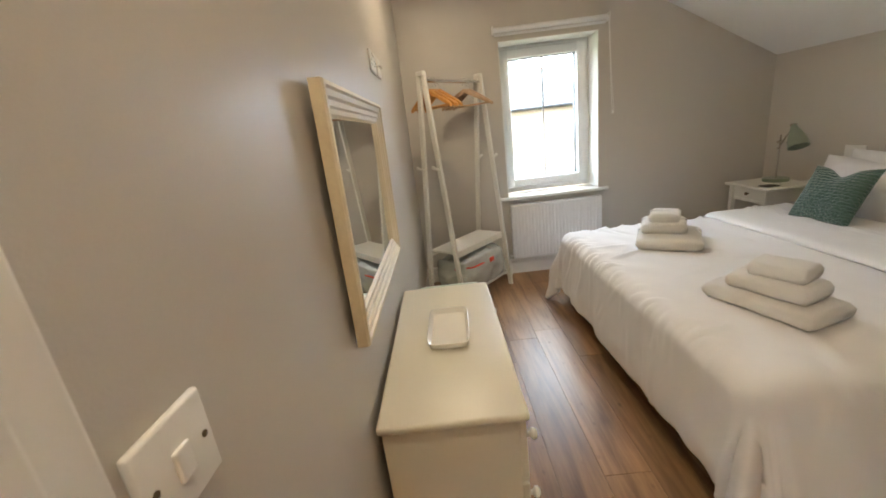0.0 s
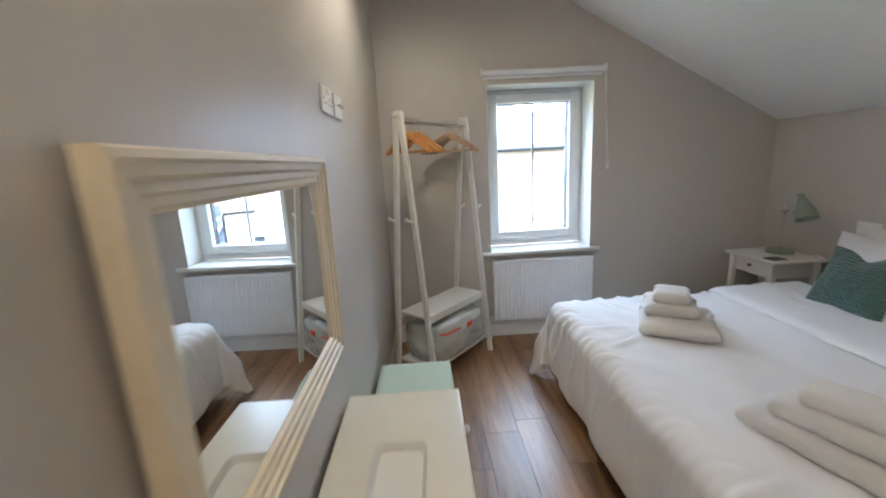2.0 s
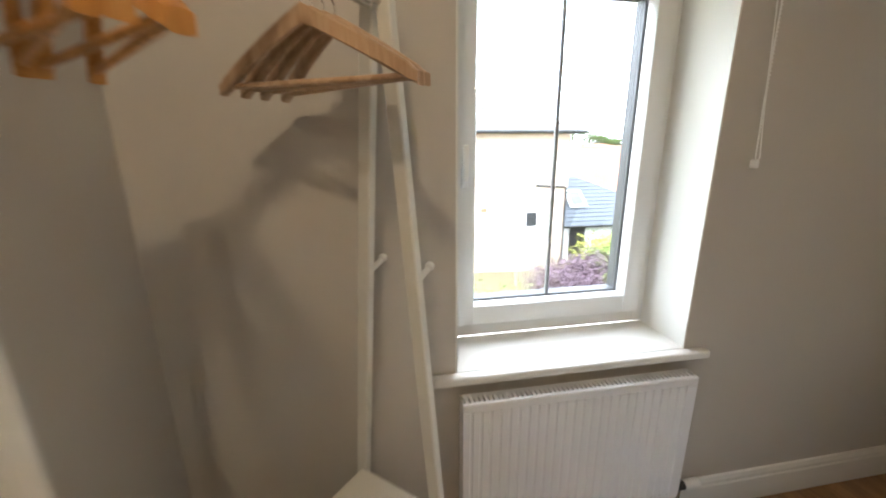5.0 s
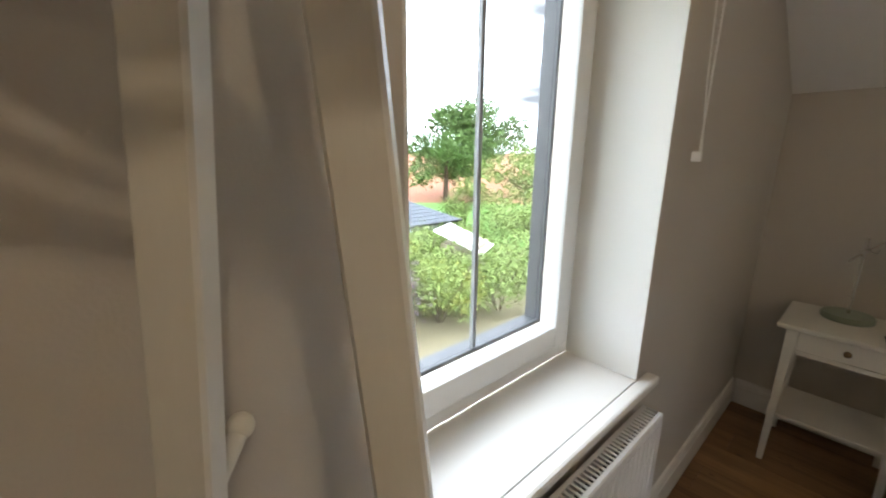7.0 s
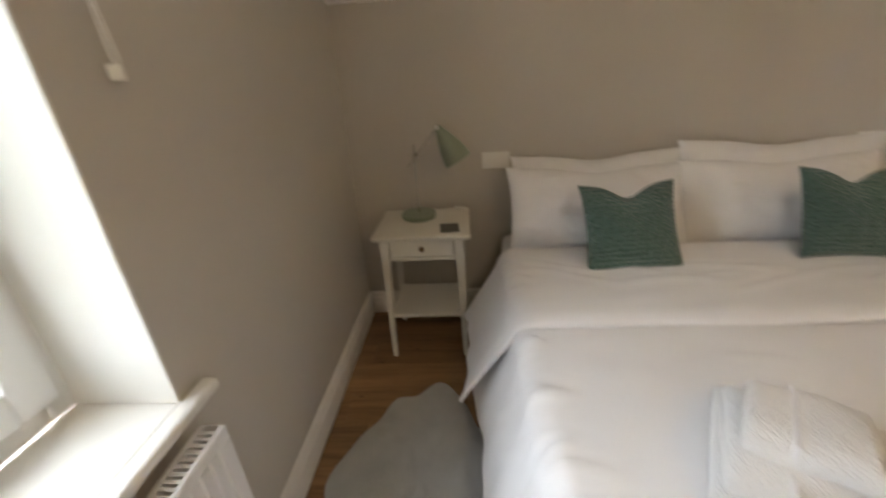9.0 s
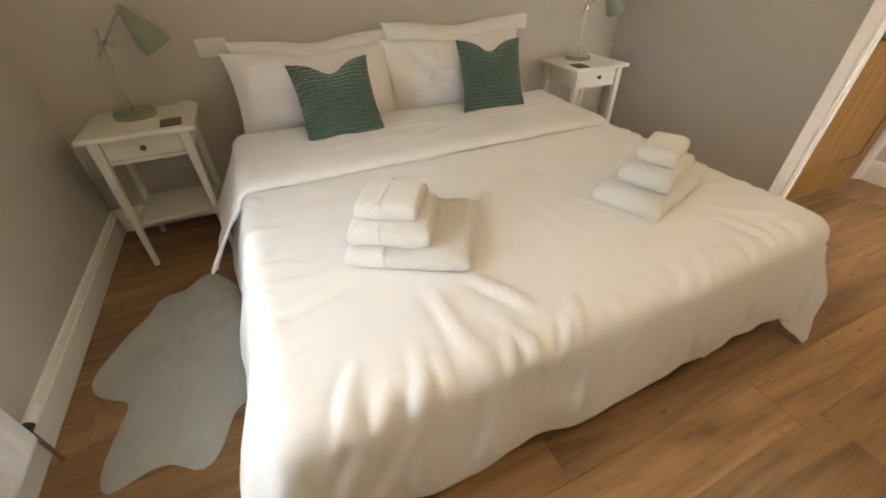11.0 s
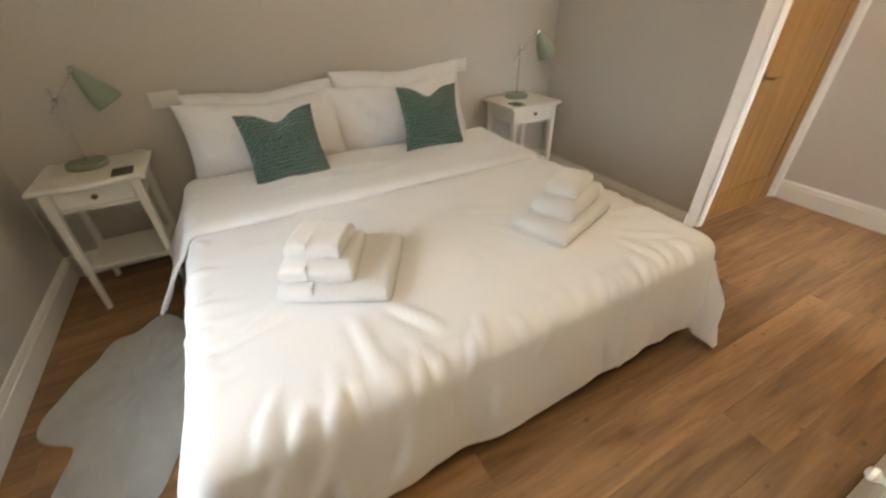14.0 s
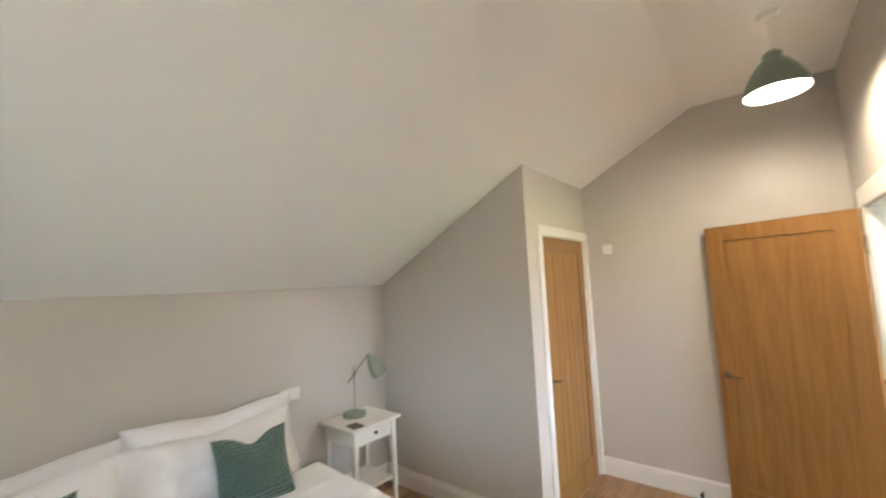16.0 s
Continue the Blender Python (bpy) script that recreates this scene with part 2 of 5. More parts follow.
M_HANGER_PALE = wood("pale_wood_hanger", (0.36, 0.22, 0.12), (0.55, 0.38, 0.24), 0.4, (20, 20, 2), 0.1, False, 0.05)
M_PLANK = wood("oak_laminate_plank", (0.145, 0.075, 0.031), (0.37, 0.213, 0.097), 0.36, (9, 0.75, 9), 0.16)
M_OAK = wood("oak_veneer", (0.20, 0.092, 0.018), (0.30, 0.152, 0.035), 0.4, (16, 16, 1.2), 0.06, False, 0.06)
M_SUBFLOOR = mat("dark_floor_joint", (0.035, 0.018, 0.009), 0.8)
M_RED = mat("orange_red_webbing", (0.75, 0.08, 0.03), 0.6)


# ---- building blocks ----
def finish(bm, smooth=False):
    bmesh.ops.recalc_face_normals(bm, faces=bm.faces[:])
    if smooth:
        for f in bm.faces:
            f.smooth = True
    return bm


def part(name, bm, material, parent=None, label="", smooth=False, angle=40):
    me = bpy.data.meshes.new(name)
    finish(bm, smooth)
    bm.to_mesh(me)
    bm.free()
    me.materials.append(material)
    if smooth:
        me.set_sharp_from_angle(angle=radians(angle))
    ob = new(name, me)
    if parent is not None:
        ob.parent = parent
    if label:
        ob["label"] = label
    return ob


def thing(name, label, category, m=None, group=""):
    ob = new(name)
    ob.empty_display_size = 0.05
    if m is not None:
        ob.matrix_basis = m
    return tagged(ob, label, category, group)


def box(bm, x0, x1, y0, y1, z0, z1, m=None, bevel=0.0, segs=2):
    mm = Matrix.LocRotScale(((x0 + x1) / 2, (y0 + y1) / 2, (z0 + z1) / 2), None, (x1 - x0, y1 - y0, z1 - z0))
    if m is not None:
        mm = m @ mm
    vs = bmesh.ops.create_cube(bm, size=1, matrix=mm)["verts"]
    if bevel:
        es = list({e for v in vs for e in v.link_edges})
        bmesh.ops.bevel(bm, geom=es, offset=bevel, segments=segs, profile=0.5, affect="EDGES")
    return bm


def one_box(*a, **k):
    return box(bmesh.new(), *a, **k)


def tube(bm, a, b, r0, r1=None, n=16, caps=True):
    a, b = Vector(a), Vector(b)
    d = b - a
    m = Matrix.Translation((a + b) / 2) @ d.to_track_quat("Z", "Y").to_matrix().to_4x4()
    bmesh.ops.create_cone(bm, cap_ends=caps, segments=n, radius1=r0, radius2=r0 if r1 is None else r1, depth=d.length, matrix=m)
    return bm


def bent(bm, pts, r, n=10):
    """A round rod through the points."""
    pts = [Vector(p) for p in pts]
    rings = []
    for i, p in enumerate(pts):
        d = (pts[min(i + 1, len(pts) - 1)] - pts[max(i - 1, 0)]).normalized()
        q = d.to_track_quat("Z", "Y").to_matrix()
        rings.append([bm.verts.new(p + q @ Vector((r * math.cos(2 * math.pi * k / n), r * math.sin(2 * math.pi * k / n), 0))) for k in range(n)])
    for a, b in zip(rings, rings[1:]):
        for k in range(n):
            bm.faces.new((a[k], a[(k + 1) % n], b[(k + 1) % n], b[k]))
    bm.faces.new(rings[0][::-1])
    bm.faces.new(rings[-1])
    return bm


def lathe(bm, profile, n=32, m=None):
    """Turns a profile of (radius, height) about z."""
    rings = []
    for r, z in profile:
        ring = []
        for k in range(n):
            a = 2 * math.pi * k / n
            p = Vector((r * math.cos(a), r * math.sin(a), z))
            ring.append(bm.verts.new(m @ p if m is not None else p))
        rings.append(ring)
    for a, b in zip(rings, rings[1:]):
        for k in range(n):
            bm.faces.new((a[k], a[(k + 1) % n], b[(k + 1) % n], b[k]))
    return bm


def prism(bm, pts, axis, lo, hi):
    """A polygon of (u, v) drawn out along axis from lo to hi; u and v are the two other axes in order."""
    def place(u, v, w):
        return {"x": (w, u, v), "y": (u, w, v), "z": (u, v, w)}[axis]
    a = [bm.verts.new(place(u, v, lo)) for u, v in pts]
    b = [bm.verts.new(place(u, v, hi)) for u, v in pts]
    bm.faces.new(a)
    bm.faces.new(b[::-1])
    for k in range(len(pts)):
        j = (k + 1) % len(pts)
        bm.faces.new((a[k], b[k], b[j], a[j]))
    return bm


def mitred(bm, y0, y1, z0, z1, profile, x=0.0):
    """A rectangular frame in the plane of y and z; profile of (inset, depth along x)."""
    rows = []
    for inset, d in profile:
        rows.append([bm.verts.new((x + d, y, z)) for y, z in ((y0 + inset, z0 + inset), (y1 - inset, z0 + inset), (y1 - inset, z1 - inset), (y0 + inset, z1 - inset))])
    for a, b in zip(rows, rows[1:]):
        for k in range(4):
            j = (k + 1) % 4
            bm.faces.new((a[k], a[j], b[j], b[k]))
    return bm


def structure(name, bm, material, label, category, smooth=False):
    return tagged(part(name, bm, material, None, "", smooth), label, category, "", "structure")


# ---- the room ----
R, REAR, JOG_Y, JOG_X = 3.22, -4.755, -3.614, 1.729
EAVE, PITCH, FLAT_Z = 1.712, 0.536, 3.0
BEND = R - (FLAT_Z - EAVE) / PITCH


def under(x):
    return min(FLAT_Z, EAVE + PITCH * (R - x))


def gable(bm, x0, x1, z0, axis_lo, axis_hi, lift=0.06):
    """A wall piece across the slope, from z0 up into the ceiling."""
    pts = [(x0, z0), (x1, z0), (x1, under(x1) + lift)]
    if x0 < BEND < x1:
        pts.append((BEND, FLAT_Z + lift))
    pts.append((x0, under(x0) + lift))
    return prism(bm, pts, "y", axis_lo, axis_hi)


# window wall, 0.36 m thick, with the opening
WX0, WX1, WZ0, WZ1, WALL_T = 0.845, 1.695, 0.757, 2.08, 0.36
bm = bmesh.new()
gable(bm, -0.12, WX0, 0 - 0.02, 0, WALL_T)
gable(bm, WX1, R + 0.12, 0 - 0.02, 0, WALL_T)
gable(bm, WX0, WX1, WZ1, 0, WALL_T)
box(bm, WX0, WX1, 0, WALL_T, -0.02, WZ0 - 0.03)
structure("wall_north", bm, M_WALL, "warm grey painted gable wall with a deep window opening", "wall")
# left wall with the entry doorway
DY0, DY1, DZ = -4.41, -3.545, 2.035
bm = bmesh.new()
box(bm, -0.12, 0, DY1, 0, -0.02, 3.04)
box(bm, -0.12, 0, REAR, DY0, -0.02, 3.04)
box(bm, -0.12, 0, DY0, DY1, DZ, 3.04)
structure("wall_west", bm, M_WALL, "long warm grey painted wall with a doorway", "wall")
bm = one_box(R, R + 0.12, JOG_Y - 0.0, 0, -0.02, EAVE + 0.06)
structure("wall_east", bm, M_WALL, "low warm grey knee wall behind the bed", "wall")
bm = bmesh.new()
gable(bm, JOG_X + 0.1, R + 0.12, -0.02, JOG_Y - 0.1, JOG_Y)
structure("wall_cupboard_side", bm, M_WALL, "warm grey partition wall under the sloping ceiling", "wall")
CY0, CY1, CZ = -4.72, -3.825, 2.035
bm = bmesh.new()
top_c = under(JOG_X) + 0.03
box(bm, JOG_X, JOG_X + 0.1, CY1, JOG_Y, -0.02, top_c)
box(bm, JOG_X, JOG_X + 0.1, REAR, CY0, -0.02, top_c)
box(bm, JOG_X, JOG_X + 0.1, CY0, CY1, CZ, top_c)
structure("wall_cupboard_front", bm, M_WALL, "warm grey partition wall with a cupboard door", "wall")
bm = bmesh.new()
gable(bm, -0.12, R + 0.12, -0.02, REAR - 0.12, REAR)
structure("wall_south", bm, M_WALL, "warm grey painted end wall under the slope", "wall")
# ceiling, flat part and slope
bm = bmesh.new()
prism(bm, [(-0.12, FLAT_Z), (BEND, FLAT_Z), (R + 0.12, EAVE - 0.12 * PITCH), (R + 0.12, EAVE - 0.12 * PITCH + 0.2), (BEND, FLAT_Z + 0.2), (-0.12, FLAT_Z + 0.2)], "y", REAR - 0.12, WALL_T)
structure("ceiling", bm, M_CEIL, "white plastered ceiling, flat then sloping steeply down", "ceiling")
floor = structure("floor", one_box(-1.6, R, REAR, 0, -0.03, -0.004), M_SUBFLOOR, "brown oak-look laminate plank floor", "floor")


def skirting(name, length, m):
    bm = bmesh.new()
    prism(bm, [(0, 0), (0.018, 0), (0.018, 0.108), (0.014, 0.114), (0.014, 0.128), (0.008, 0.143), (0, 0.147)], "y", 0, length)
    ob = structure(name, bm, M_GLOSS, "white painted moulded skirting board", "skirting board")
    ob.matrix_basis = m
    return ob


skirting("baseboard_west", 3.437, pose(0, -3.437, 0))
skirting("baseboard_north", R - 0.018, pose(0.018, 0, 0, 0, 0, -90))
skirting("baseboard_east", -JOG_Y - 0.036, pose(R, -0.018, 0, 0, 0, 180))
skirting("baseboard_cupboard_side", R - JOG_X, pose(R, JOG_Y, 0, 0, 0, 90) @ pose(0, 0, 0))
skirting("baseboard_south", JOG_X - 0.02, pose(JOG_X, REAR, 0, 0, 0, 90))

# white lining of the window opening
bm = bmesh.new()
box(bm, WX0, WX0 + 0.006, -0.001, 0.235, WZ0, WZ1)
box(bm, WX1 - 0.006, WX1, -0.001, 0.235, WZ0, WZ1)
box(bm, WX0 + 0.006, WX1 - 0.006, -0.001, 0.235, WZ1 - 0.006, WZ1)
structure("window_reveal_trim", bm, M_REVEAL, "white painted plaster lining of the window opening", "window reveal")
sill = structure("window_sill", one_box(0.765, 1.772, -0.04, 0.0, WZ0 - 0.03, WZ0, bevel=0.008), M_GLOSS, "white painted window board with rounded nose", "window sill")
part("sill_board", one_box(WX0, WX1, 0.0005, 0.235, WZ0 - 0.029, WZ0 - 0.001), M_GLOSS, sill)

# window: fixed frame, casement with one pane and a slim bar inside the glass
window = tagged(new("window_1"), "white plastic casement window with a slim glazing bar", "window", "", "structure")


def rect_frame(x0, x1, z0, z1, w, y0, y1, bevel=0.006):
    bm = bmesh.new()
    box(bm, x0, x0 + w, y0, y1, z0, z1, bevel=bevel)
    box(bm, x1 - w, x1, y0, y1, z0, z1, bevel=bevel)
    box(bm, x0 + w - 0.006, x1 - w + 0.006, y0 + 0.0005, y1 - 0.0005, z0 + 0.0005, z0 + w, bevel=bevel)
    box(bm, x0 + w - 0.006, x1 - w + 0.006, y0 + 0.0005, y1 - 0.0005, z1 - w, z1 - 0.0005, bevel=bevel)
    return bm


part("window_frame", rect_frame(WX0, WX1, WZ0, WZ1, 0.055, 0.235, 0.31), M_UPVC, window)
sash = part("casement", rect_frame(0.885, 1.662, 0.808, 2.045, 0.078, 0.215, 0.28, 0.012), M_UPVC, window, smooth=True)
part("gasket", rect_frame(0.955, 1.592, 0.878, 1.975, 0.012, 0.28, 0.335, 0.002), M_ANTHRA, sash, "dark grey outer edge")
pane = part("pane", one_box(0.955, 1.592, 0.288, 0.292, 0.878, 1.975), M_GLASS, window)
pane.visible_shadow = False
part("glazing_bar", one_box(1.277, 1.290, 0.284, 0.298, 0.885, 1.970, bevel=0.002), mat("grey_spacer_bar", (0.30, 0.31, 0.32), 0.4), window, "slim grey glazing bar")
part("trickle_vent", one_box(1.06, 1.46, 0.226, 0.236, 2.049, 2.066, bevel=0.004), M_UPVC, window)
bm = one_box(0.908, 0.932, 0.196, 0.215, 1.33, 1.40, bevel=0.005)
handle = part("window_handle", bm, M_UPVC, sash)
part("lever", one_box(0.91, 0.928, 0.176, 0.194, 1.355, 1.475, bevel=0.006), M_PLATE, handle, smooth=True)

# roller blind above the opening
blind = thing("roller_blind", "white roller blind rolled up above the window", "roller blind", pose(0, 0, 0))
part("roller", tube(bmesh.new(), (0.81, -0.035, 2.158), (1.755, -0.035, 2.158), 0.021, n=24), M_RAD, blind, smooth=True)
for x in (0.797, 1.757):
    part("bracket", one_box(x, x + 0.012, -0.062, 0, 2.128, 2.19, bevel=0.004), M_PLATE, blind)
part("hem_bar", one_box(0.815, 1.75, -0.02, -0.01, 2.115, 2.137, bevel=0.003), M_RAD, blind)
bm = bmesh.new()
bent(bm, [(1.766, -0.05, 2.15), (1.772, -0.05, 1.9), (1.783, -0.045, 1.6), (1.797, -0.04, 1.43), (1.806, -0.038, 1.415), (1.813, -0.04, 1.43), (1.803, -0.03, 1.6), (1.782, -0.025, 1.9), (1.77, -0.022, 2.15)], 0.0022, 6)
for k in range(60):
    z = 1.45 + k * 0.0115
    bmesh.ops.create_icosphere(bm, subdivisions=1, radius=0.0034, matrix=pose(1.797 - (z - 1.43) * 0.042, -0.04 - (z - 1.43) * 0.014, z))
part("pull_chain", bm, M_PLATE, blind, "beaded white pull chain")
part("chain_weight", one_box(1.799, 1.811, -0.046, -0.02, 1.396, 1.424, bevel=0.004), M_PLATE, blind)


# ---- doors ----
def lever_handle(parent, m, material=M_BRASS):
    bm = lathe(bmesh.new(), [(0.0005, 0), (0.026, 0), (0.026, 0.006), (0.022, 0.009), (0.0005, 0.009)], 20)
    bmesh.ops.transform(bm, matrix=m, verts=bm.verts[:])
    h = part("handle", bm, material, parent, "bronze lever handle", smooth=True)
    bm = bmesh.new()
    bent(bm, [(0, 0, 0.008), (0, 0, 0.04), (0.004, 0, 0.05), (0.02, 0, 0.054), (0.06, -0.002, 0.053), (0.11, 0.003, 0.05)], 0.0085, 10)
    bmesh.ops.transform(bm, matrix=m, verts=bm.verts[:])
    part("lever", bm, material, h, smooth=True)


def oak_door(name, label, width, height, m, grooves, hinge_at=0.0):
    """A framed oak leaf; local x runs from the hinges to the lock, y is the thickness."""
    door = tagged(new(name), label, "door", "", "structure")
    door.matrix_basis = m
    st, rail, low, t = 0.11, 0.11, 0.19, 0.04
    for a, b in ((0, st), (width - st, width)):
        part("stile", one_box(a, b, 0, t, 0, height, bevel=0.003), M_OAK, door)
    for a, b in ((0, low), (height - rail, height)):
        part("rail", one_box(st + 0.0005, width - st - 0.0005, 0.0004, t - 0.0004, a + 0.0005, b - 0.0005, bevel=0.003), M_OAK, door)
    n = grooves
    w = (width - 2 * st) / n
    for k in range(n):
        part("board", one_box(st + k * w + 0.0003, st + (k + 1) * w - 0.0003, 0.008, t - 0.008, low + 0.001, height - rail - 0.001, bevel=0.0028, segs=1), M_OAK, door)
    for z in (0.2, height / 2, height - 0.2):
        part("hinge", tube(bmesh.new(), (-0.004, 0.0, z - 0.05), (-0.004, 0.0, z + 0.05), 0.007, n=10), M_BRASS, door)
    for side in (-1, 1):
        base = pose(width - 0.06, 0 if side < 0 else t, 0.95, 90 if side < 0 else -90, 0, 0)
        lever_handle(door, base @ Matrix.Diagonal((-1, 1, 1, 1)))
    return door


oak_door("door_1", "open oak panelled door with bronze lever handle", 0.826, 2.012, pose(0.022, -4.40, 0.008, 0, 0, -21.5), 1)
oak_door("door_2", "closed oak cupboard door with vertical boards", 0.851, 2.012, pose(JOG_X + 0.012, CY0 + 0.022, 0.008, 0, 0, 90) @ pose(0, -0.04, 0), 6)


def doorcase(name, y0, y1, z1, x, out, wide=0.07, deep=0.12):
    """Lining and architraves of a doorway in a wall that faces along x; out is +1 or -1."""
    case = tagged(new(name), "white painted door frame with moulded architrave", "door frame", "", "structure")
    for a, b in ((y0, y0 + 0.018), (y1 - 0.018, y1)):
        part("jamb", one_box(min(x, x - out * deep), max(x, x - out * deep), a, b, 0, z1), M_GLOSS, case)
    part("head", one_box(min(x, x - out * deep), max(x, x - out * deep), y0 + 0.018, y1 - 0.018, z1 - 0.018, z1), M_GLOSS, case)
    xs = sorted((x, x + out * 0.018))
    for a, b in ((y0 - wide + 0.008, y0 + 0.008), (y1 - 0.008, y1 + wide - 0.008)):
        bm = one_box(xs[0], xs[1], a, b, 0, z1 + wide - 0.008, bevel=0.004)
        c = (a + b) / 2
        box(bm, *sorted((x + out * 0.01, x + out * 0.024)), c - 0.012, c + 0.022, 0, z1 + wide - 0.02, bevel=0.004)
        part("architrave", bm, M_GLOSS, case)
    bm = one_box(xs[0], xs[1], y0 + 0.008, y1 - 0.008, z1 - 0.008, z1 + wide - 0.008, bevel=0.004)
    part("architrave", bm, M_GLOSS, case)
    return case


doorcase("door_frame_1", DY0, DY1, DZ, 0, 1, 0.115)
doorcase("door_frame_2", CY0, CY1, CZ, JOG_X, -1, 0.07, 0.1)

# landing beyond the doorway, closed round, with daylight from a window of its own
bm = bmesh.new()
box(bm, -1.7, -0.12, REAR - 0.1, REAR, 0, 2.45)
box(bm, -1.7, -0.12, -2.5, -2.4, 0, 2.45)
box(bm, -1.7, -1.6, REAR, -4.35, 0, 2.45)
box(bm, -1.7, -1.6, -3.35, -2.5, 0, 2.45)
box(bm, -1.7, -1.6, -4.35, -3.35, 0, 0.9)
box(bm, -1.7, -1.6, -4.35, -3.35, 2.1, 2.45)
structure("wall_landing", bm, M_REVEAL, "white painted landing walls beyond the doorway", "wall")
structure("ceiling_landing", one_box(-1.7, -0.12, REAR - 0.1, -2.4, 2.45, 2.55), M_CEIL, "white landing ceiling", "ceiling")


# ---- bed ----
BX0, BX1, BY0, BY1, BTOP = 1.135, 3.195, -2.635, -0.825, 0.555
bed = thing("bed", "super king divan bed with cream upholstered base, made up", "bed", pose(0, 0, 0))
part("base", one_box(BX0 + 0.02, BX1, BY0 + 0.01, BY1 - 0.01, 0.06, 0.31, bevel=0.015), M_MATTRESS, bed)
part("mattress", one_box(BX0 + 0.01, BX1, BY0, BY1, 0.312, BTOP - 0.03, bevel=0.045, segs=4), M_LINEN, bed, smooth=True)
for x in (BX0 + 0.12, BX1 - 0.12):
    for y in (BY0 + 0.12, BY1 - 0.12):
        part("foot", tube(bmesh.new(), (x, y, 0), (x, y, 0.062), 0.022, 0.026), M_BLACK, bed)


def pulled(origin, angles, reach, count, seed, size=0.009, start=0.05):
    """Straight pull creases fanning out from a point: start, direction, length, width and height of each."""
    rng = random.Random(seed)
    rows = []
    for k in range(count):
        a = radians(angles[0] + (angles[1] - angles[0]) * (k + rng.uniform(0.1, 0.9)) / count)
        d = start + rng.random() * reach * 0.5
        rows.append((origin[0] + d * math.cos(a), origin[1] + d * math.sin(a), math.cos(a), math.sin(a), reach * rng.uniform(0.35, 0.9),
                     rng.uniform(0.012, 0.02), size * rng.uniform(0.4, 1.2)))
    return rows


def puckers(x, y0, y1, angle, count, seed, size=0.009, along="y", reach=0.16):
    """Short creases side by side along an edge where the cloth bends over."""
    rng = random.Random(seed)
    rows = []
    for k in range(count):
        a = radians(angle + rng.uniform(-26, 26))
        p = y0 + (y1 - y0) * (k + rng.uniform(0, 1)) / count
        o = (x + rng.uniform(-0.05, 0.05), p) if along == "y" else (p, x + rng.uniform(-0.05, 0.05))
        rows.append((o[0], o[1], math.cos(a), math.sin(a), reach * rng.uniform(0.4, 1.3), rng.uniform(0.011, 0.018), size * rng.uniform(0.3, 1.1)))
    return rows


def crease_height(rows, x, y):
    h = 0.0
    for ox, oy, cx, cy, reach, wide, high in rows:
        dx, dy = x - ox, y - oy
        along = dx * cx + dy * cy
        if along < 0 or along > reach:
            continue
        across = dx * cy - dy * cx + 0.02 * math.sin(along * 9 + ox * 40)
        if abs(across) < 3 * wide:
            f = along / reach
            h += high * 4 * f * (1 - f) * (math.exp(-(across / wide) ** 2) - 0.45 * math.exp(-((across - 1.6 * wide) / wide) ** 2))
    return h


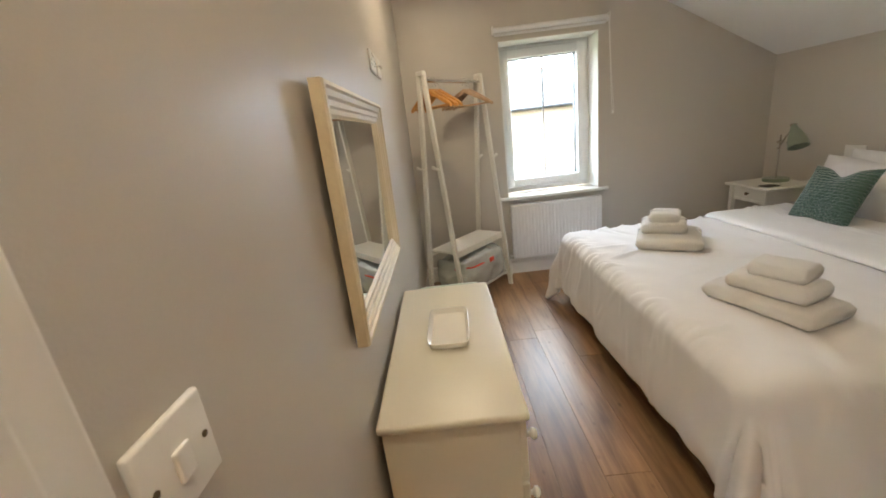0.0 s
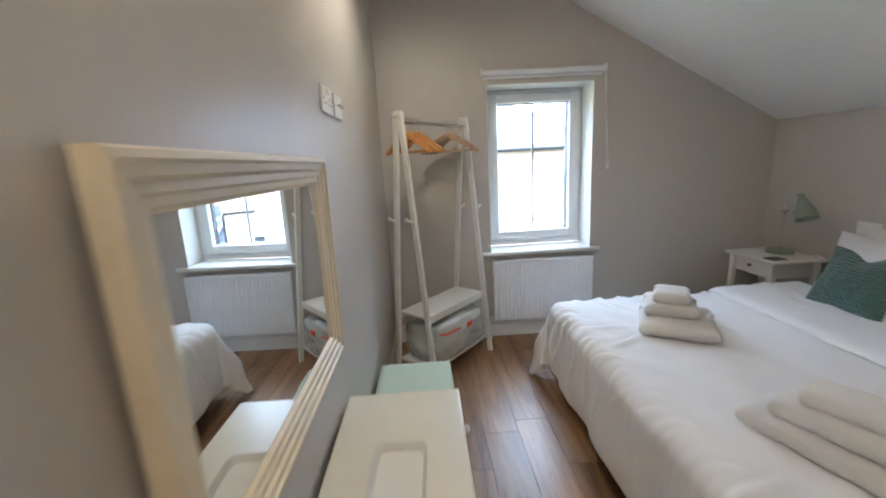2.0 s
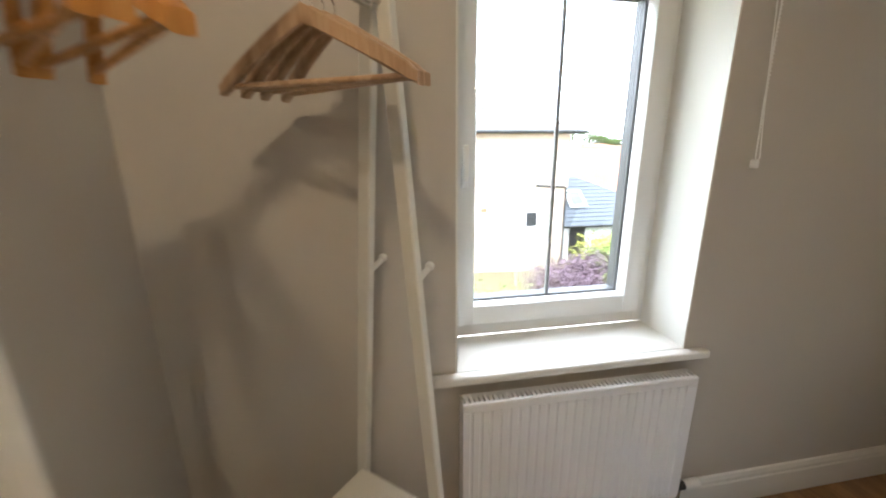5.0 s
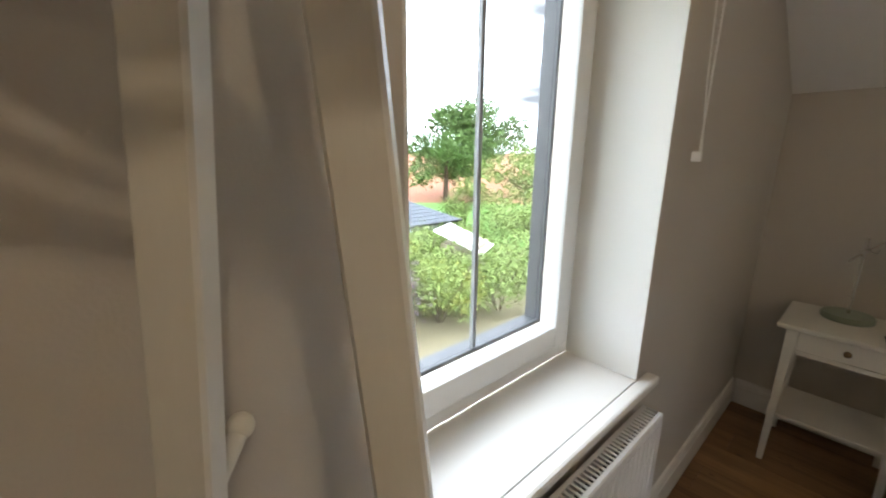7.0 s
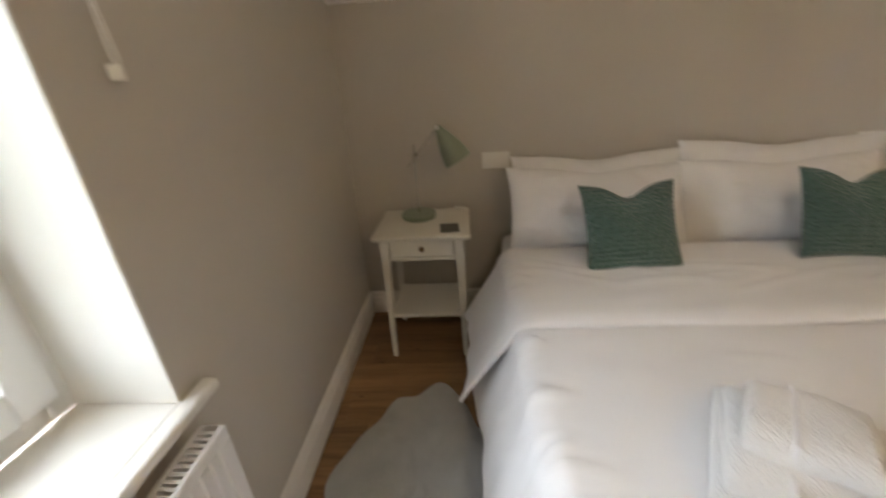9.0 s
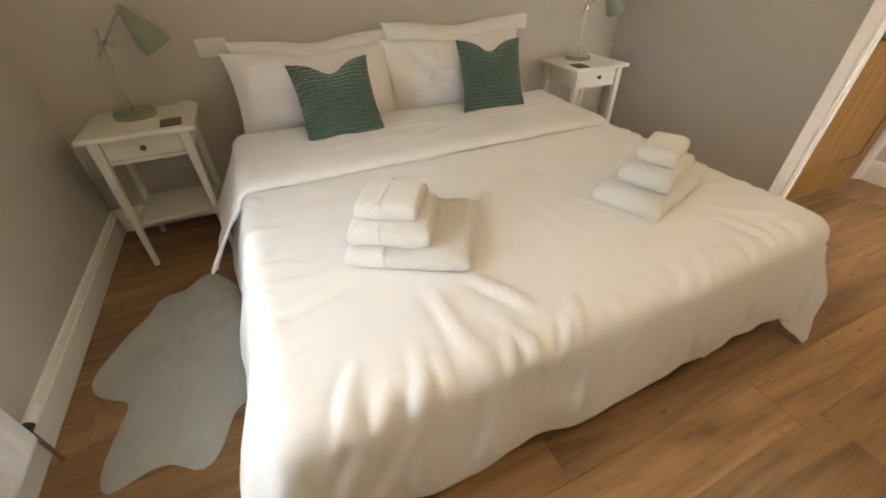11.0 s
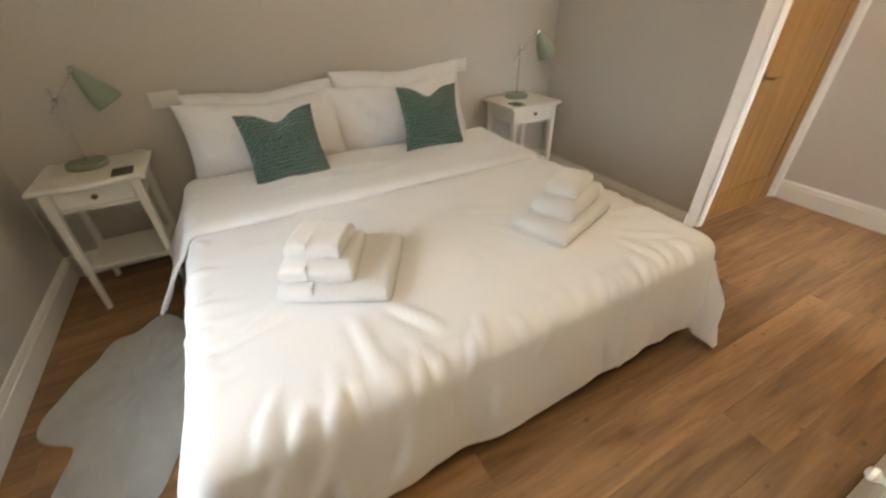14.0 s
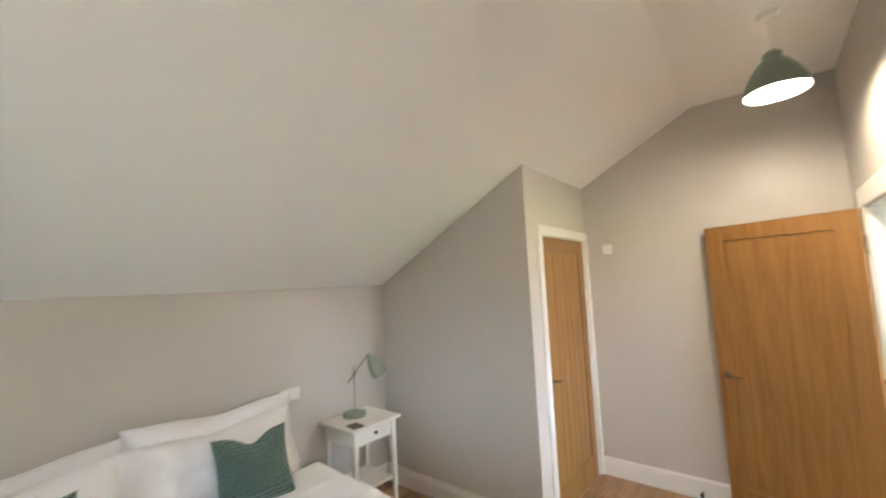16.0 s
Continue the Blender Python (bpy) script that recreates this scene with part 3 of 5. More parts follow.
def cloth(x_head, x_foot, y_lo, y_hi, top, drop_foot, drop_lo, drop_hi, seed, puff, step=0.022, crease=1.0, flare=0.0, pulls=()):
    """A quilt laid over the mattress: flat on top, bending over the edges and hanging in folds."""
    bm = bmesh.new()
    xs = np.arange(x_head, x_foot - drop_foot - 1e-6, -step)
    ys = np.arange(y_lo - drop_lo, y_hi + drop_hi + 1e-6, step)
    rad = 0.065
    grid = []
    for s in xs:
        row = []
        for t in ys:
            over_x = max(0.0, (x_foot + rad * 0.4) - s)
            over_y, side = (y_lo + rad * 0.4 - t, -1) if t < y_lo + rad * 0.4 else ((t - y_hi + rad * 0.4, 1) if t > y_hi - rad * 0.4 else (0.0, 0))
            over_y = max(0.0, over_y)
            d = (over_x ** 2.1 + over_y ** 2.1) ** (1 / 2.1) if over_x or over_y else 0.0
            px, py = max(s, x_foot + rad * 0.4), min(max(t, y_lo + rad * 0.4), y_hi - rad * 0.4)
            out = Vector((-over_x, side * over_y, 0))
            if out.length > 0:
                out.normalize()
            arc = rad * math.pi / 2
            if d <= arc:
                a = d / rad
                o, z = rad * math.sin(a), top - rad * (1 - math.cos(a))
            else:
                o, z = rad, top - rad - (d - arc)
            hang = max(0.0, min(1.0, (d - arc * 0.6) / 0.3))
            # folds in the hanging cloth
            around = (t if over_x > over_y else s + 3)
            angle = math.atan2(over_y, over_x + 1e-6) if over_x and over_y else 0
            wave = noise.noise(Vector((around * 3.1 + angle * 1.4, seed, 0.3))) * (0.022 if over_x > over_y else 0.05) + noise.noise(Vector((around * 7.3 + angle * 2, seed + 5, z * 1.2))) * 0.022
            wave += 0.034 * math.sin(angle * 9 + 0.6) * (1 if over_x > 0.1 and over_y > 0.1 else 0)
            o += hang * (wave + 0.02) + flare * abs(out.y) * max(0.0, d - arc)
            pos = Vector((px, py, z)) + out * o
            # soft quilting and creases on top
            flat = 1 - hang
            q = Vector((s * 2.3, t * 2.3, seed))
            lift = noise.noise(q) * 0.010 * puff * flat + crease * crease_height(pulls, s, t)
            lift += 0.003 * crease * noise.noise(Vector((s * 9 + 3 * t, t * 5 - 2 * s, seed + 7)))
            pos += (Vector((0, 0, 1)) * flat + out * hang) * lift
            pos.z = max(pos.z, 0.012 + 0.01 * noise.noise(q * 4))
            row.append(bm.verts.new(pos))
        grid.append(row)
    for a, b in zip(grid, grid[1:]):
        for k in range(len(a) - 1):
            bm.faces.new((a[k], b[k], b[k + 1], a[k + 1]))
    bmesh.ops.recalc_face_normals(bm, faces=bm.faces[:])
    return bm


def thick(ob, t, offset=1.0):
    m = ob.modifiers.new("thickness", "SOLIDIFY")
    m.thickness, m.offset = t, offset
    return ob


PULLS = (pulled((1.60, -1.30), (55, 205), 0.62, 15, 1, 0.008, 0.2) + pulled((1.52, -2.2), (160, 300), 0.45, 9, 2, 0.007, 0.2)
         + puckers(1.17, -2.55, -0.9, 178, 24, 5, 0.009) + puckers(0.93, -2.5, -0.9, 175, 9, 6, 0.008, reach=0.22)
         + puckers(-0.84, 1.25, 2.2, 88, 15, 7, 0.011, "x") + puckers(-2.62, 1.25, 2.3, -90, 12, 8, 0.009, "x")
         + pulled((1.95, -1.75), (70, 250), 0.5, 7, 9, 0.005, 0.1))
FOLD_PULLS = puckers(2.45, -2.6, -0.85, 80, 16, 10, 0.008, reach=0.4) + puckers(-0.84, 2.2, 2.7, 88, 7, 11, 0.010, "x")
duvet = thing("duvet", "crumpled white cotton duvet hanging over the bed sides, top turned back", "duvet", pose(0, 0, 0))
main = part("cover", cloth(2.72, BX0, BY0, BY1, BTOP + 0.022, 0.435, 0.42, 0.46, 3.0, 1.0, crease=1.8, flare=0.30, step=0.014, pulls=PULLS), M_LINEN, duvet, smooth=True, angle=180)
thick(main, 0.012)
fold = part("turned_back_edge", cloth(2.74, 2.16, BY0 + 0.03, BY1 + 0.004, BTOP + 0.058, 0.0, 0.24, 0.37, 8.0, 0.6, crease=1.5, flare=0.5, step=0.016, pulls=FOLD_PULLS), M_LINEN, duvet, smooth=True, angle=180)
for v in fold.data.vertices:
    if v.co.x < 2.215:
        v.co.z -= 0.0 if v.co.z < 0.5 else 0.022 * ((2.215 - v.co.x) / 0.055) ** 2
thick(fold, 0.012)


# ---- pillows and cushions ----
def cushion_mesh(w, h, t, pull=0.06, flange=0.0, dent=0.0, seed=0.0, wrinkle=0.006, n=36):
    """A stuffed cover lying in the plane of x (width) and y (height), z its depth; dent is the chop in the upper edge."""
    bm = bmesh.new()
    sides = []
    for sgn in (1, -1):
        rows = []
        for j in range(n + 1):
            row = []
            for i in range(n + 1):
                u, v = -1 + 2 * i / n, -1 + 2 * j / n
                bu, bv = min(1, abs(u) * (1 + flange)), min(1, abs(v) * (1 + flange))
                body = max(0.0, (1 - bu ** 2.2) * (1 - bv ** 2.2)) ** 0.58
                x = w / 2 * u * (1 - pull * (1 - v * v))
                y = h / 2 * v * (1 - pull * (1 - u * u))
                if dent and v > -0.2:
                    y -= dent * math.exp(-(u / 0.36) ** 2) * ((v + 0.2) / 1.2) ** 2
                    body *= 1 - 0.45 * math.exp(-(u / 0.3) ** 2) * max(0, v)
                crumple = noise.noise(Vector((x * 9, y * 9, seed + sgn))) * wrinkle * 2 + (max(0, 1 - abs(noise.noise(Vector((x * 14 + y * 5, y * 13, seed + 4 + sgn)))) * 3) ** 3) * wrinkle
                z = sgn * (t / 2 * body + 0.004) + crumple * (0.25 + body)
                row.append(bm.verts.new((x, y, z)))
            rows.append(row)
        for a, b in zip(rows, rows[1:]):
            for k in range(n):
                bm.faces.new((a[k], a[k + 1], b[k + 1], b[k]))
        sides.append(rows)
    a, b = sides
    rim = lambda r: r[0] + [x[-1] for x in r[1:]] + r[-1][-2::-1] + [x[0] for x in r[-2:0:-1]]
    ra, rb = rim(a), rim(b)
    for k in range(len(ra)):
        j = (k + 1) % len(ra)
        bm.faces.new((ra[k], ra[j], rb[j], rb[k]))
    return bm


def stood(x, y, z, lean, turn=0.0, roll=0.0):
    """Stands a cushion up, facing the foot of the bed and leaning back towards the wall."""
    return pose(x, y, z, 0, 0, -90 + turn) @ pose(0, 0, 0, 90 - lean, 0, 0) @ pose(0, 0, 0, 0, 0, roll)


def pillow(x, y, z, lean, w, h, t, seed, turn=0.0, roll=0.0):
    ob = part("pillow", cushion_mesh(w, h, t * 1.2, 0.06, 0.03, 0.026, seed, 0.009, 44), M_LINEN, None, smooth=True, angle=180)
    ob.matrix_basis = stood(x, y, z, lean, turn, roll)
    return tagged(ob, "plump white cotton pillow with flat border, propped against the wall", "pillow", "pillows on the bed")


pillow(3.06, -1.30, 0.75, 17, 0.86, 0.47, 0.18, 1.0, 0, 0.5)
pillow(2.925, -1.265, 0.735, 24, 0.87, 0.44, 0.18, 2.0, 2, -1.0)
pillow(3.06, -2.165, 0.782, 17, 0.94, 0.47, 0.18, 3.0, 0, -0.5)
pillow(2.925, -2.10, 0.742, 24, 0.90, 0.44, 0.20, 4.0, -2, 1.0)

for (x, y, z, lean, turn, roll, seed) in ((2.60, -1.298, 0.768, 29, 2, 1.5, 11.0), (2.635, -2.165, 0.782, 25, -2, -2.0, 12.0)):
    ob = part("cushion", cushion_mesh(0.385, 0.37, 0.13, 0.085, 0.0, 0.05, seed, 0.003), M_GREEN, None, smooth=True, angle=180)
    ob.matrix_basis = stood(x, y, z, lean, turn, roll)
    tagged(ob, "deep green knitted square cushion with a chopped top, against white pillows", "cushion", "green cushions on the bed")


# ---- towels ----
def folded(w, d, h, layers, seed, flip=False):
    """A folded towel: a stack of soft layers, folded round at one side and open at the other."""
    bm = bmesh.new()
    lh = h / layers
    nx, ny = 22, 26
    for k in range(layers):
        short = 0.012 * (k % 2)
        loops = []
        for i in range(nx + 1):
            x = -w / 2 + (w - short) * i / nx
            prof = []
            for j in range(ny):
                a = 2 * math.pi * j / ny
                ca, sa = math.cos(a), math.sin(a)
                yy = d / 2 * math.copysign(abs(ca) ** 0.34, ca)
                zz = (k + 0.5) * lh + lh * 0.56 * math.copysign(abs(sa) ** 0.72, sa)
                end = min(1.0, min(i, nx - i) / 2.0 + 0.55)
                zz = (k + 0.5) * lh + (zz - (k + 0.5) * lh) * end
                wob = noise.noise(Vector((x * 9, yy * 9, seed + k))) * 0.007
                zz += wob + 0.004 * noise.noise(Vector((x * 25, yy * 25, seed)))
                prof.append(bm.verts.new((x, yy + wob * 0.7, max(zz, 0.001))))
            loops.append(prof)
        for a, b in zip(loops, loops[1:]):
            for j in range(ny):
                bm.faces.new((a[j], a[(j + 1) % ny], b[(j + 1) % ny], b[j]))
        bm.faces.new(loops[0][::-1])
        bm.faces.new(loops[-1])
    if flip:
        bmesh.ops.transform(bm, matrix=pose(0, 0, 0, 0, 0, 180), verts=bm.verts[:])
    return bm


def towel(label, m, w, d, h, layers, seed, flip=False, band=0.0):
    t = thing("towel", label, "towel", m, "folded towels on the bed")
    part("terry", folded(w, d, h, layers, seed, flip), M_TOWEL, t, smooth=True, angle=180)
    if band:
        b = 0.0045
        part("woven_band", one_box(band - 0.005, band + 0.005, -d / 2 - 0.002, d / 2 + 0.002, h * 0.3, h + 0.003, bevel=0.002), M_LINEN, t, "flat woven border")
    return t


TOP_Z = BTOP + 0.034
A = pose(1.614, -1.302, TOP_Z, 0, 0, -120)
towel("large white bath towel folded flat on the duvet", A, 0.36, 0.35, 0.068, 1, 1.0, band=-0.07)
towel("white hand towel folded on top of a bath towel", A @ pose(-0.055, -0.03, 0.068, 0, 0, 2), 0.235, 0.25, 0.064, 1, 2.0, band=-0.03)
towel("small white face towel on top of the pile", A @ pose(-0.06, -0.025, 0.132, 0, 0, -4), 0.18, 0.17, 0.054, 1, 3.0, band=-0.02)
B = pose(1.515, -2.21, TOP_Z, 0, 0, -71)
towel("large white bath towel folded flat on the duvet", B, 0.41, 0.24, 0.068, 1, 4.0, True)
towel("white hand towel rolled and folded on a bath towel", B @ pose(0.01, 0.0, 0.07, 0, 0, 4), 0.28, 0.18, 0.066, 1, 5.0, True)
towel("small white face towel on top of the pile", B @ pose(0.025, 0.005, 0.138, 0, 0, 8), 0.19, 0.135, 0.056, 1, 6.0, True)


# ---- bedside tables ----
def knob(parent, m, material=M_BRASS, r=0.013):
    bm = lathe(bmesh.new(), [(0.0004, 0), (r * 0.5, 0), (r * 0.45, r * 0.7), (r, r * 1.2), (r, r * 1.7), (r * 0.6, r * 2.1), (0.0004, r * 2.2)], 18)
    bmesh.ops.transform(bm, matrix=m, verts=bm.verts[:])
    return part("knob", bm, material, parent, smooth=True)


def bedside_table(m):
    """Front faces local -y; width along x."""
    w, d, h = 0.465, 0.41, 0.70
    t = thing("bedside_table", "white painted wooden bedside table with one drawer and lower shelf", "bedside table", m, "bedside tables")
    part("tabletop", one_box(-w / 2, w / 2, -d / 2, d / 2, h - 0.022, h, bevel=0.006, segs=3), M_WHITEWOOD, t, smooth=True)
    for sx in (-1, 1):
        for sy in (-1, 1):
            bm = bmesh.new()
            x, y = sx * (w / 2 - 0.055), sy * (d / 2 - 0.045)
            prof = ((0.0, 0.011, 0.012), (0.5, 0.017, 0.004), (h - 0.022, 0.021, 0.0))
            rings = [[bm.verts.new((x + sx * o + a * r, y + sy * o + b * r, z)) for a, b in ((-1, -1), (1, -1), (1, 1), (-1, 1))] for z, r, o in prof]
            for a, b in zip(rings, rings[1:]):
                for k in range(4):
                    bm.faces.new((a[k], a[(k + 1) % 4], b[(k + 1) % 4], b[k]))
            bm.faces.new(rings[0][::-1])
            bm.faces.new(rings[-1])
            part("leg", bm, M_WHITEWOOD, t)
    x1, y1 = w / 2 - 0.075, d / 2 - 0.05
    for s in (-1, 1):
        part("side_rail", one_box(s * (x1 + 0.02) - 0.008, s * (x1 + 0.02) + 0.008, -y1 + 0.02, y1 - 0.02, h - 0.135, h - 0.0225), M_WHITEWOOD, t)
    part("back_rail", one_box(-x1, x1, y1 - 0.006, y1 + 0.01, h - 0.135, h - 0.0225), M_WHITEWOOD, t)
    part("front_rail", one_box(-x1, x1, -y1 - 0.008, -y1 + 0.006, h - 0.14, h - 0.122), M_WHITEWOOD, t)
    dr = part("drawer", one_box(-x1 + 0.004, x1 - 0.004, -y1 - 0.011, -y1 + 0.01, h - 0.119, h - 0.026, bevel=0.003), M_WHITEWOOD, t)
    knob(dr, pose(0, -y1 - 0.011, h - 0.072, 90, 0, 0))
    part("lower_shelf", one_box(-x1 - 0.02, x1 + 0.02, -y1 - 0.01, y1 + 0.01, 0.235, 0.253, bevel=0.003), M_WHITEWOOD, t)
    return t


NT1 = pose(2.944, -0.416, 0, 0, 0, -90)
NT2 = pose(2.985, -3.135, 0, 0, 0, -90)
bedside_table(NT1)
bedside_table(NT2)


def desk_lamp(m, turn):
    """A jointed lamp: round foot, stem, cross arm and conical shade; the shade hangs towards local +x."""
    t = thing("desk_lamp", "sage green metal desk lamp with conical shade and steel stem, unlit", "desk lamp", m @ pose(0, 0, 0, 0, 0, turn), "bedside lamps")
    part("foot", lathe(bmesh.new(), [(0.0005, 0), (0.088, 0), (0.090, 0.006), (0.090, 0.020), (0.085, 0.027), (0.0005, 0.030)], 40), M_SAGE, t, smooth=True)
    part("stem", tube(bmesh.new(), (0, 0, 0.028), (0, 0, 0.375), 0.0062), M_CHROME, t, smooth=True)
    part("joint", tube(bmesh.new(), (0, -0.02, 0.318), (0, 0.02, 0.318), 0.011), M_CHROME, t, smooth=True)
    arm = part("arm", tube(bmesh.new(), (-0.045, 0.013, 0.258), (0.125, 0.013, 0.452), 0.0055), M_CHROME, t, smooth=True)
    part("wing_screw", bent(bmesh.new(), [(0.0, 0.02, 0.318), (0.012, 0.035, 0.312), (0.03, 0.04, 0.305), (0.035, 0.035, 0.325)], 0.0028), M_CHROME, arm)
    top, tip = Vector((0.128, 0.0, 0.452)), Vector((0.222, 0.0, 0.29))
    part("shade_joint", tube(bmesh.new(), (0.128, -0.018, 0.452), (0.128, 0.02, 0.452), 0.011), M_CHROME, t, smooth=True)
    axis = (tip - top).normalized()
    mm = Matrix.Translation(top) @ axis.to_track_quat("Z", "Y").to_matrix().to_4x4()
    sh = part("shade", lathe(bmesh.new(), [(0.001, 0.0), (0.014, 0.0), (0.022, 0.02), (0.038, 0.06), (0.058, 0.115), (0.066, 0.16), (0.068, 0.185), (0.065, 0.185), (0.034, 0.06), (0.001, 0.05)], 36, mm), M_SAGE, t, smooth=True)
    part("shade_lining", lathe(bmesh.new(), [(0.0645, 0.183), (0.062, 0.16), (0.035, 0.066), (0.0005, 0.064)], 36, mm), M_SHADE_IN, sh, "white inside of the shade", smooth=True)
    bm = bmesh.new()
    bmesh.ops.create_uvsphere(bm, u_segments=16, v_segments=10, radius=0.024, matrix=mm @ pose(0, 0, 0.125))
    part("bulb", bm, M_SHADE_IN, sh, "frosted unlit bulb", smooth=True)
    return t


desk_lamp(pose(3.02, -0.385, 0.7005), -100)
desk_lamp(pose(3.06, -3.14, 0.7005), -108)


def coaster(x, y, z, turn):
    ob = part("coaster", one_box(-0.055, 0.055, -0.045, 0.045, 0, 0.006, bevel=0.002), M_SLATE_CARD)
    ob.matrix_basis = pose(x, y, z, 0, 0, turn)
    return tagged(ob, "flat dark grey square coaster on a bedside table", "coaster", "coasters")


coaster(2.835, -0.55, 0.7005, 4)
coaster(2.865, -2.995, 0.7005, -5)
cable = thing("usb_charger", "small white plastic charger lying on a bedside table", "charger", pose(3.12, -0.60, 0.7005, 0, 0, 65))
part("body", one_box(-0.035, 0.035, -0.012, 0.012, 0, 0.016, bevel=0.005), M_PLATE, cable, smooth=True)
bm = bmesh.new()
bent(bm, [(0.035, 0, 0.008), (0.055, 0.006, 0.004), (0.075, 0.03, 0.0035), (0.07, 0.06, 0.0035)], 0.0025, 8)
part("lead", bm, M_PLATE, cable)


# ---- rug ----
def sheepskin():
    bm = bmesh.new()
    n, rings = 96, 14
    cx, cy = 2.03, -0.435
    mid = bm.verts.new((cx, cy, 0.032))
    prev = None
    for k in range(1, rings + 1):
        f = k / rings
        ring = []
        for i in range(n):
            a = 2 * math.pi * i / n
            lobes = 1 + 0.07 * math.cos(4 * a + 0.4) + 0.05 * math.cos(7 * a + 2.0) + 0.03 * math.cos(11 * a + 1.0)
            tail = 0.30 * math.exp(-((a - 2.5) / 0.2) ** 2) - 0.16 * math.exp(-((a - 2.1) / 0.2) ** 2) + 0.05 * math.exp(-((a - 3.5) / 0.3) ** 2)
            r = f * (lobes + tail)
            z = 0.004 + 0.028 * (1 - f ** 5) + 0.010 * noise.noise(Vector((math.cos(a) * r * 9, math.sin(a) * r * 9, 1)))
            ring.append(bm.verts.new((cx + 0.475 * r * math.cos(a), cy + 0.315 * r * math.sin(a), max(0.002, z if f < 1 else 0.003))))
        for i in range(n):
            if prev is None:
                bm.faces.new((mid, ring[i], ring[(i + 1) % n]))
            else:
                bm.faces.new((prev[i], ring[i], ring[(i + 1) % n], prev[(i + 1) % n]))
        prev = ring
    return bm


rug = part("rug", sheepskin(), M_RUG, None, smooth=True, angle=180)
tagged(rug, "pale grey sheepskin-shaped rug on the floor beside the bed", "rug")


# ---- radiator ----
rad = thing("radiator", "white panel radiator with vertical ribs under the window", "radiator", pose(0, 0, 0))
X0, X1, Z0, Z1, YF, YB = 0.853, 1.69, 0.172, 0.69, -0.088, -0.03
bm = bmesh.new()
pts = []
n_rib = 25
for k in range(n_rib):
    a = X0 + 0.02 + (X1 - X0 - 0.04) * k / n_rib
    p = (X1 - X0 - 0.04) / n_rib
    for f, y in ((0.0, 0.0), (0.12, 0.0045), (0.30, 0.0045), (0.42, 0.0)):
        pts.append((a + p * f, YF + y))
pts = [(X0, YF)] + pts + [(X1, YF), (X1, YF + 0.012), (X0, YF + 0.012)]
prism(bm, pts, "z", Z0 + 0.022, Z1 - 0.03)
box(bm, X0, X1, YF, YF + 0.012, Z0, Z0 + 0.022, bevel=0.004)
box(bm, X0, X1, YF, YF + 0.012, Z1 - 0.03, Z1 - 0.002, bevel=0.004)
part("front_panel", bm, M_RAD, rad)
part("rear_panel", one_box(X0 + 0.01, X1 - 0.01, YB - 0.012, YB, Z0, Z1 - 0.006), M_RAD, rad)
for x in (X0 - 0.001, X1 - 0.002):
    part("side_cover", one_box(x, x + 0.003, YF + 0.002, YB, Z0 + 0.01, Z1), M_RAD, rad)
grille = part("top_grille", one_box(X0 + 0.003, X1 - 0.003, YF + 0.003, YF + 0.014, Z1 - 0.002, Z1 + 0.001), M_RAD, rad)
part("grille_edge", one_box(X0 + 0.003, X1 - 0.003, YB - 0.012, YB, Z1 - 0.002, Z1 + 0.001), M_RAD, grille)
slat = part("slat", one_box(0, 0.008, YF + 0.0145, YB - 0.0125, Z1 - 0.002, Z1 + 0.0008), M_RAD, grille)
slat.location.x = X0 + 0.012
for k in range(1, 51):
    ob = new("slat", slat.data)
    ob.parent = grille
    ob.location.x = X0 + 0.012 + 0.016 * k
# near-black filler, stands in for the shade between the two panels
part("panel_gap_shade", one_box(X0 + 0.02, X1 - 0.02, YF + 0.02, YB - 0.02, Z0 + 0.03, Z1 - 0.03), M_SLOT, rad, "dark block painted as the shade between the panels")
valve = part("thermostat_valve", tube(bmesh.new(), (1.738, -0.058, 0.19), (1.80, -0.058, 0.19), 0.019, 0.021, 20), M_PLATE, rad, "white thermostatic valve with black collar", smooth=True)
part("collar", tube(bmesh.new(), (1.712, -0.058, 0.19), (1.738, -0.058, 0.19), 0.017, n=16), M_BLACK, valve, smooth=True)
bm = tube(bmesh.new(), (1.685, -0.058, 0.19), (1.712, -0.058, 0.19), 0.009, n=12)
tube(bm, (1.722, -0.058, 0.0), (1.722, -0.058, 0.185), 0.0075, n=12)
part("pipe", bm, M_CHROME, valve, smooth=True)
bm = tube(bmesh.new(), (0.82, -0.058, 0.19), (0.858, -0.058, 0.19), 0.010, n=14)
tube(bm, (0.825, -0.058, 0.0), (0.825, -0.058, 0.21), 0.0075, n=12)
part("lockshield", bm, M_PLATE, rad, smooth=True)


# ---- clothes rack ----
C1, C2 = Vector((0.185, -0.655, 0)), Vector((0.64, -0.147, 0))
RU = (C2 - C1).normalized()
RP = Vector((RU.y, -RU.x, 0))
RACK = Matrix.Translation(C1) @ Matrix((RU, RP, Vector((0, 0, 1)))).transposed().to_4x4()
L_R = (C2 - C1).length
rack = thing("clothes_rack", "white painted A-frame clothes rack with steel rail and two shelves", "clothes rack", RACK)
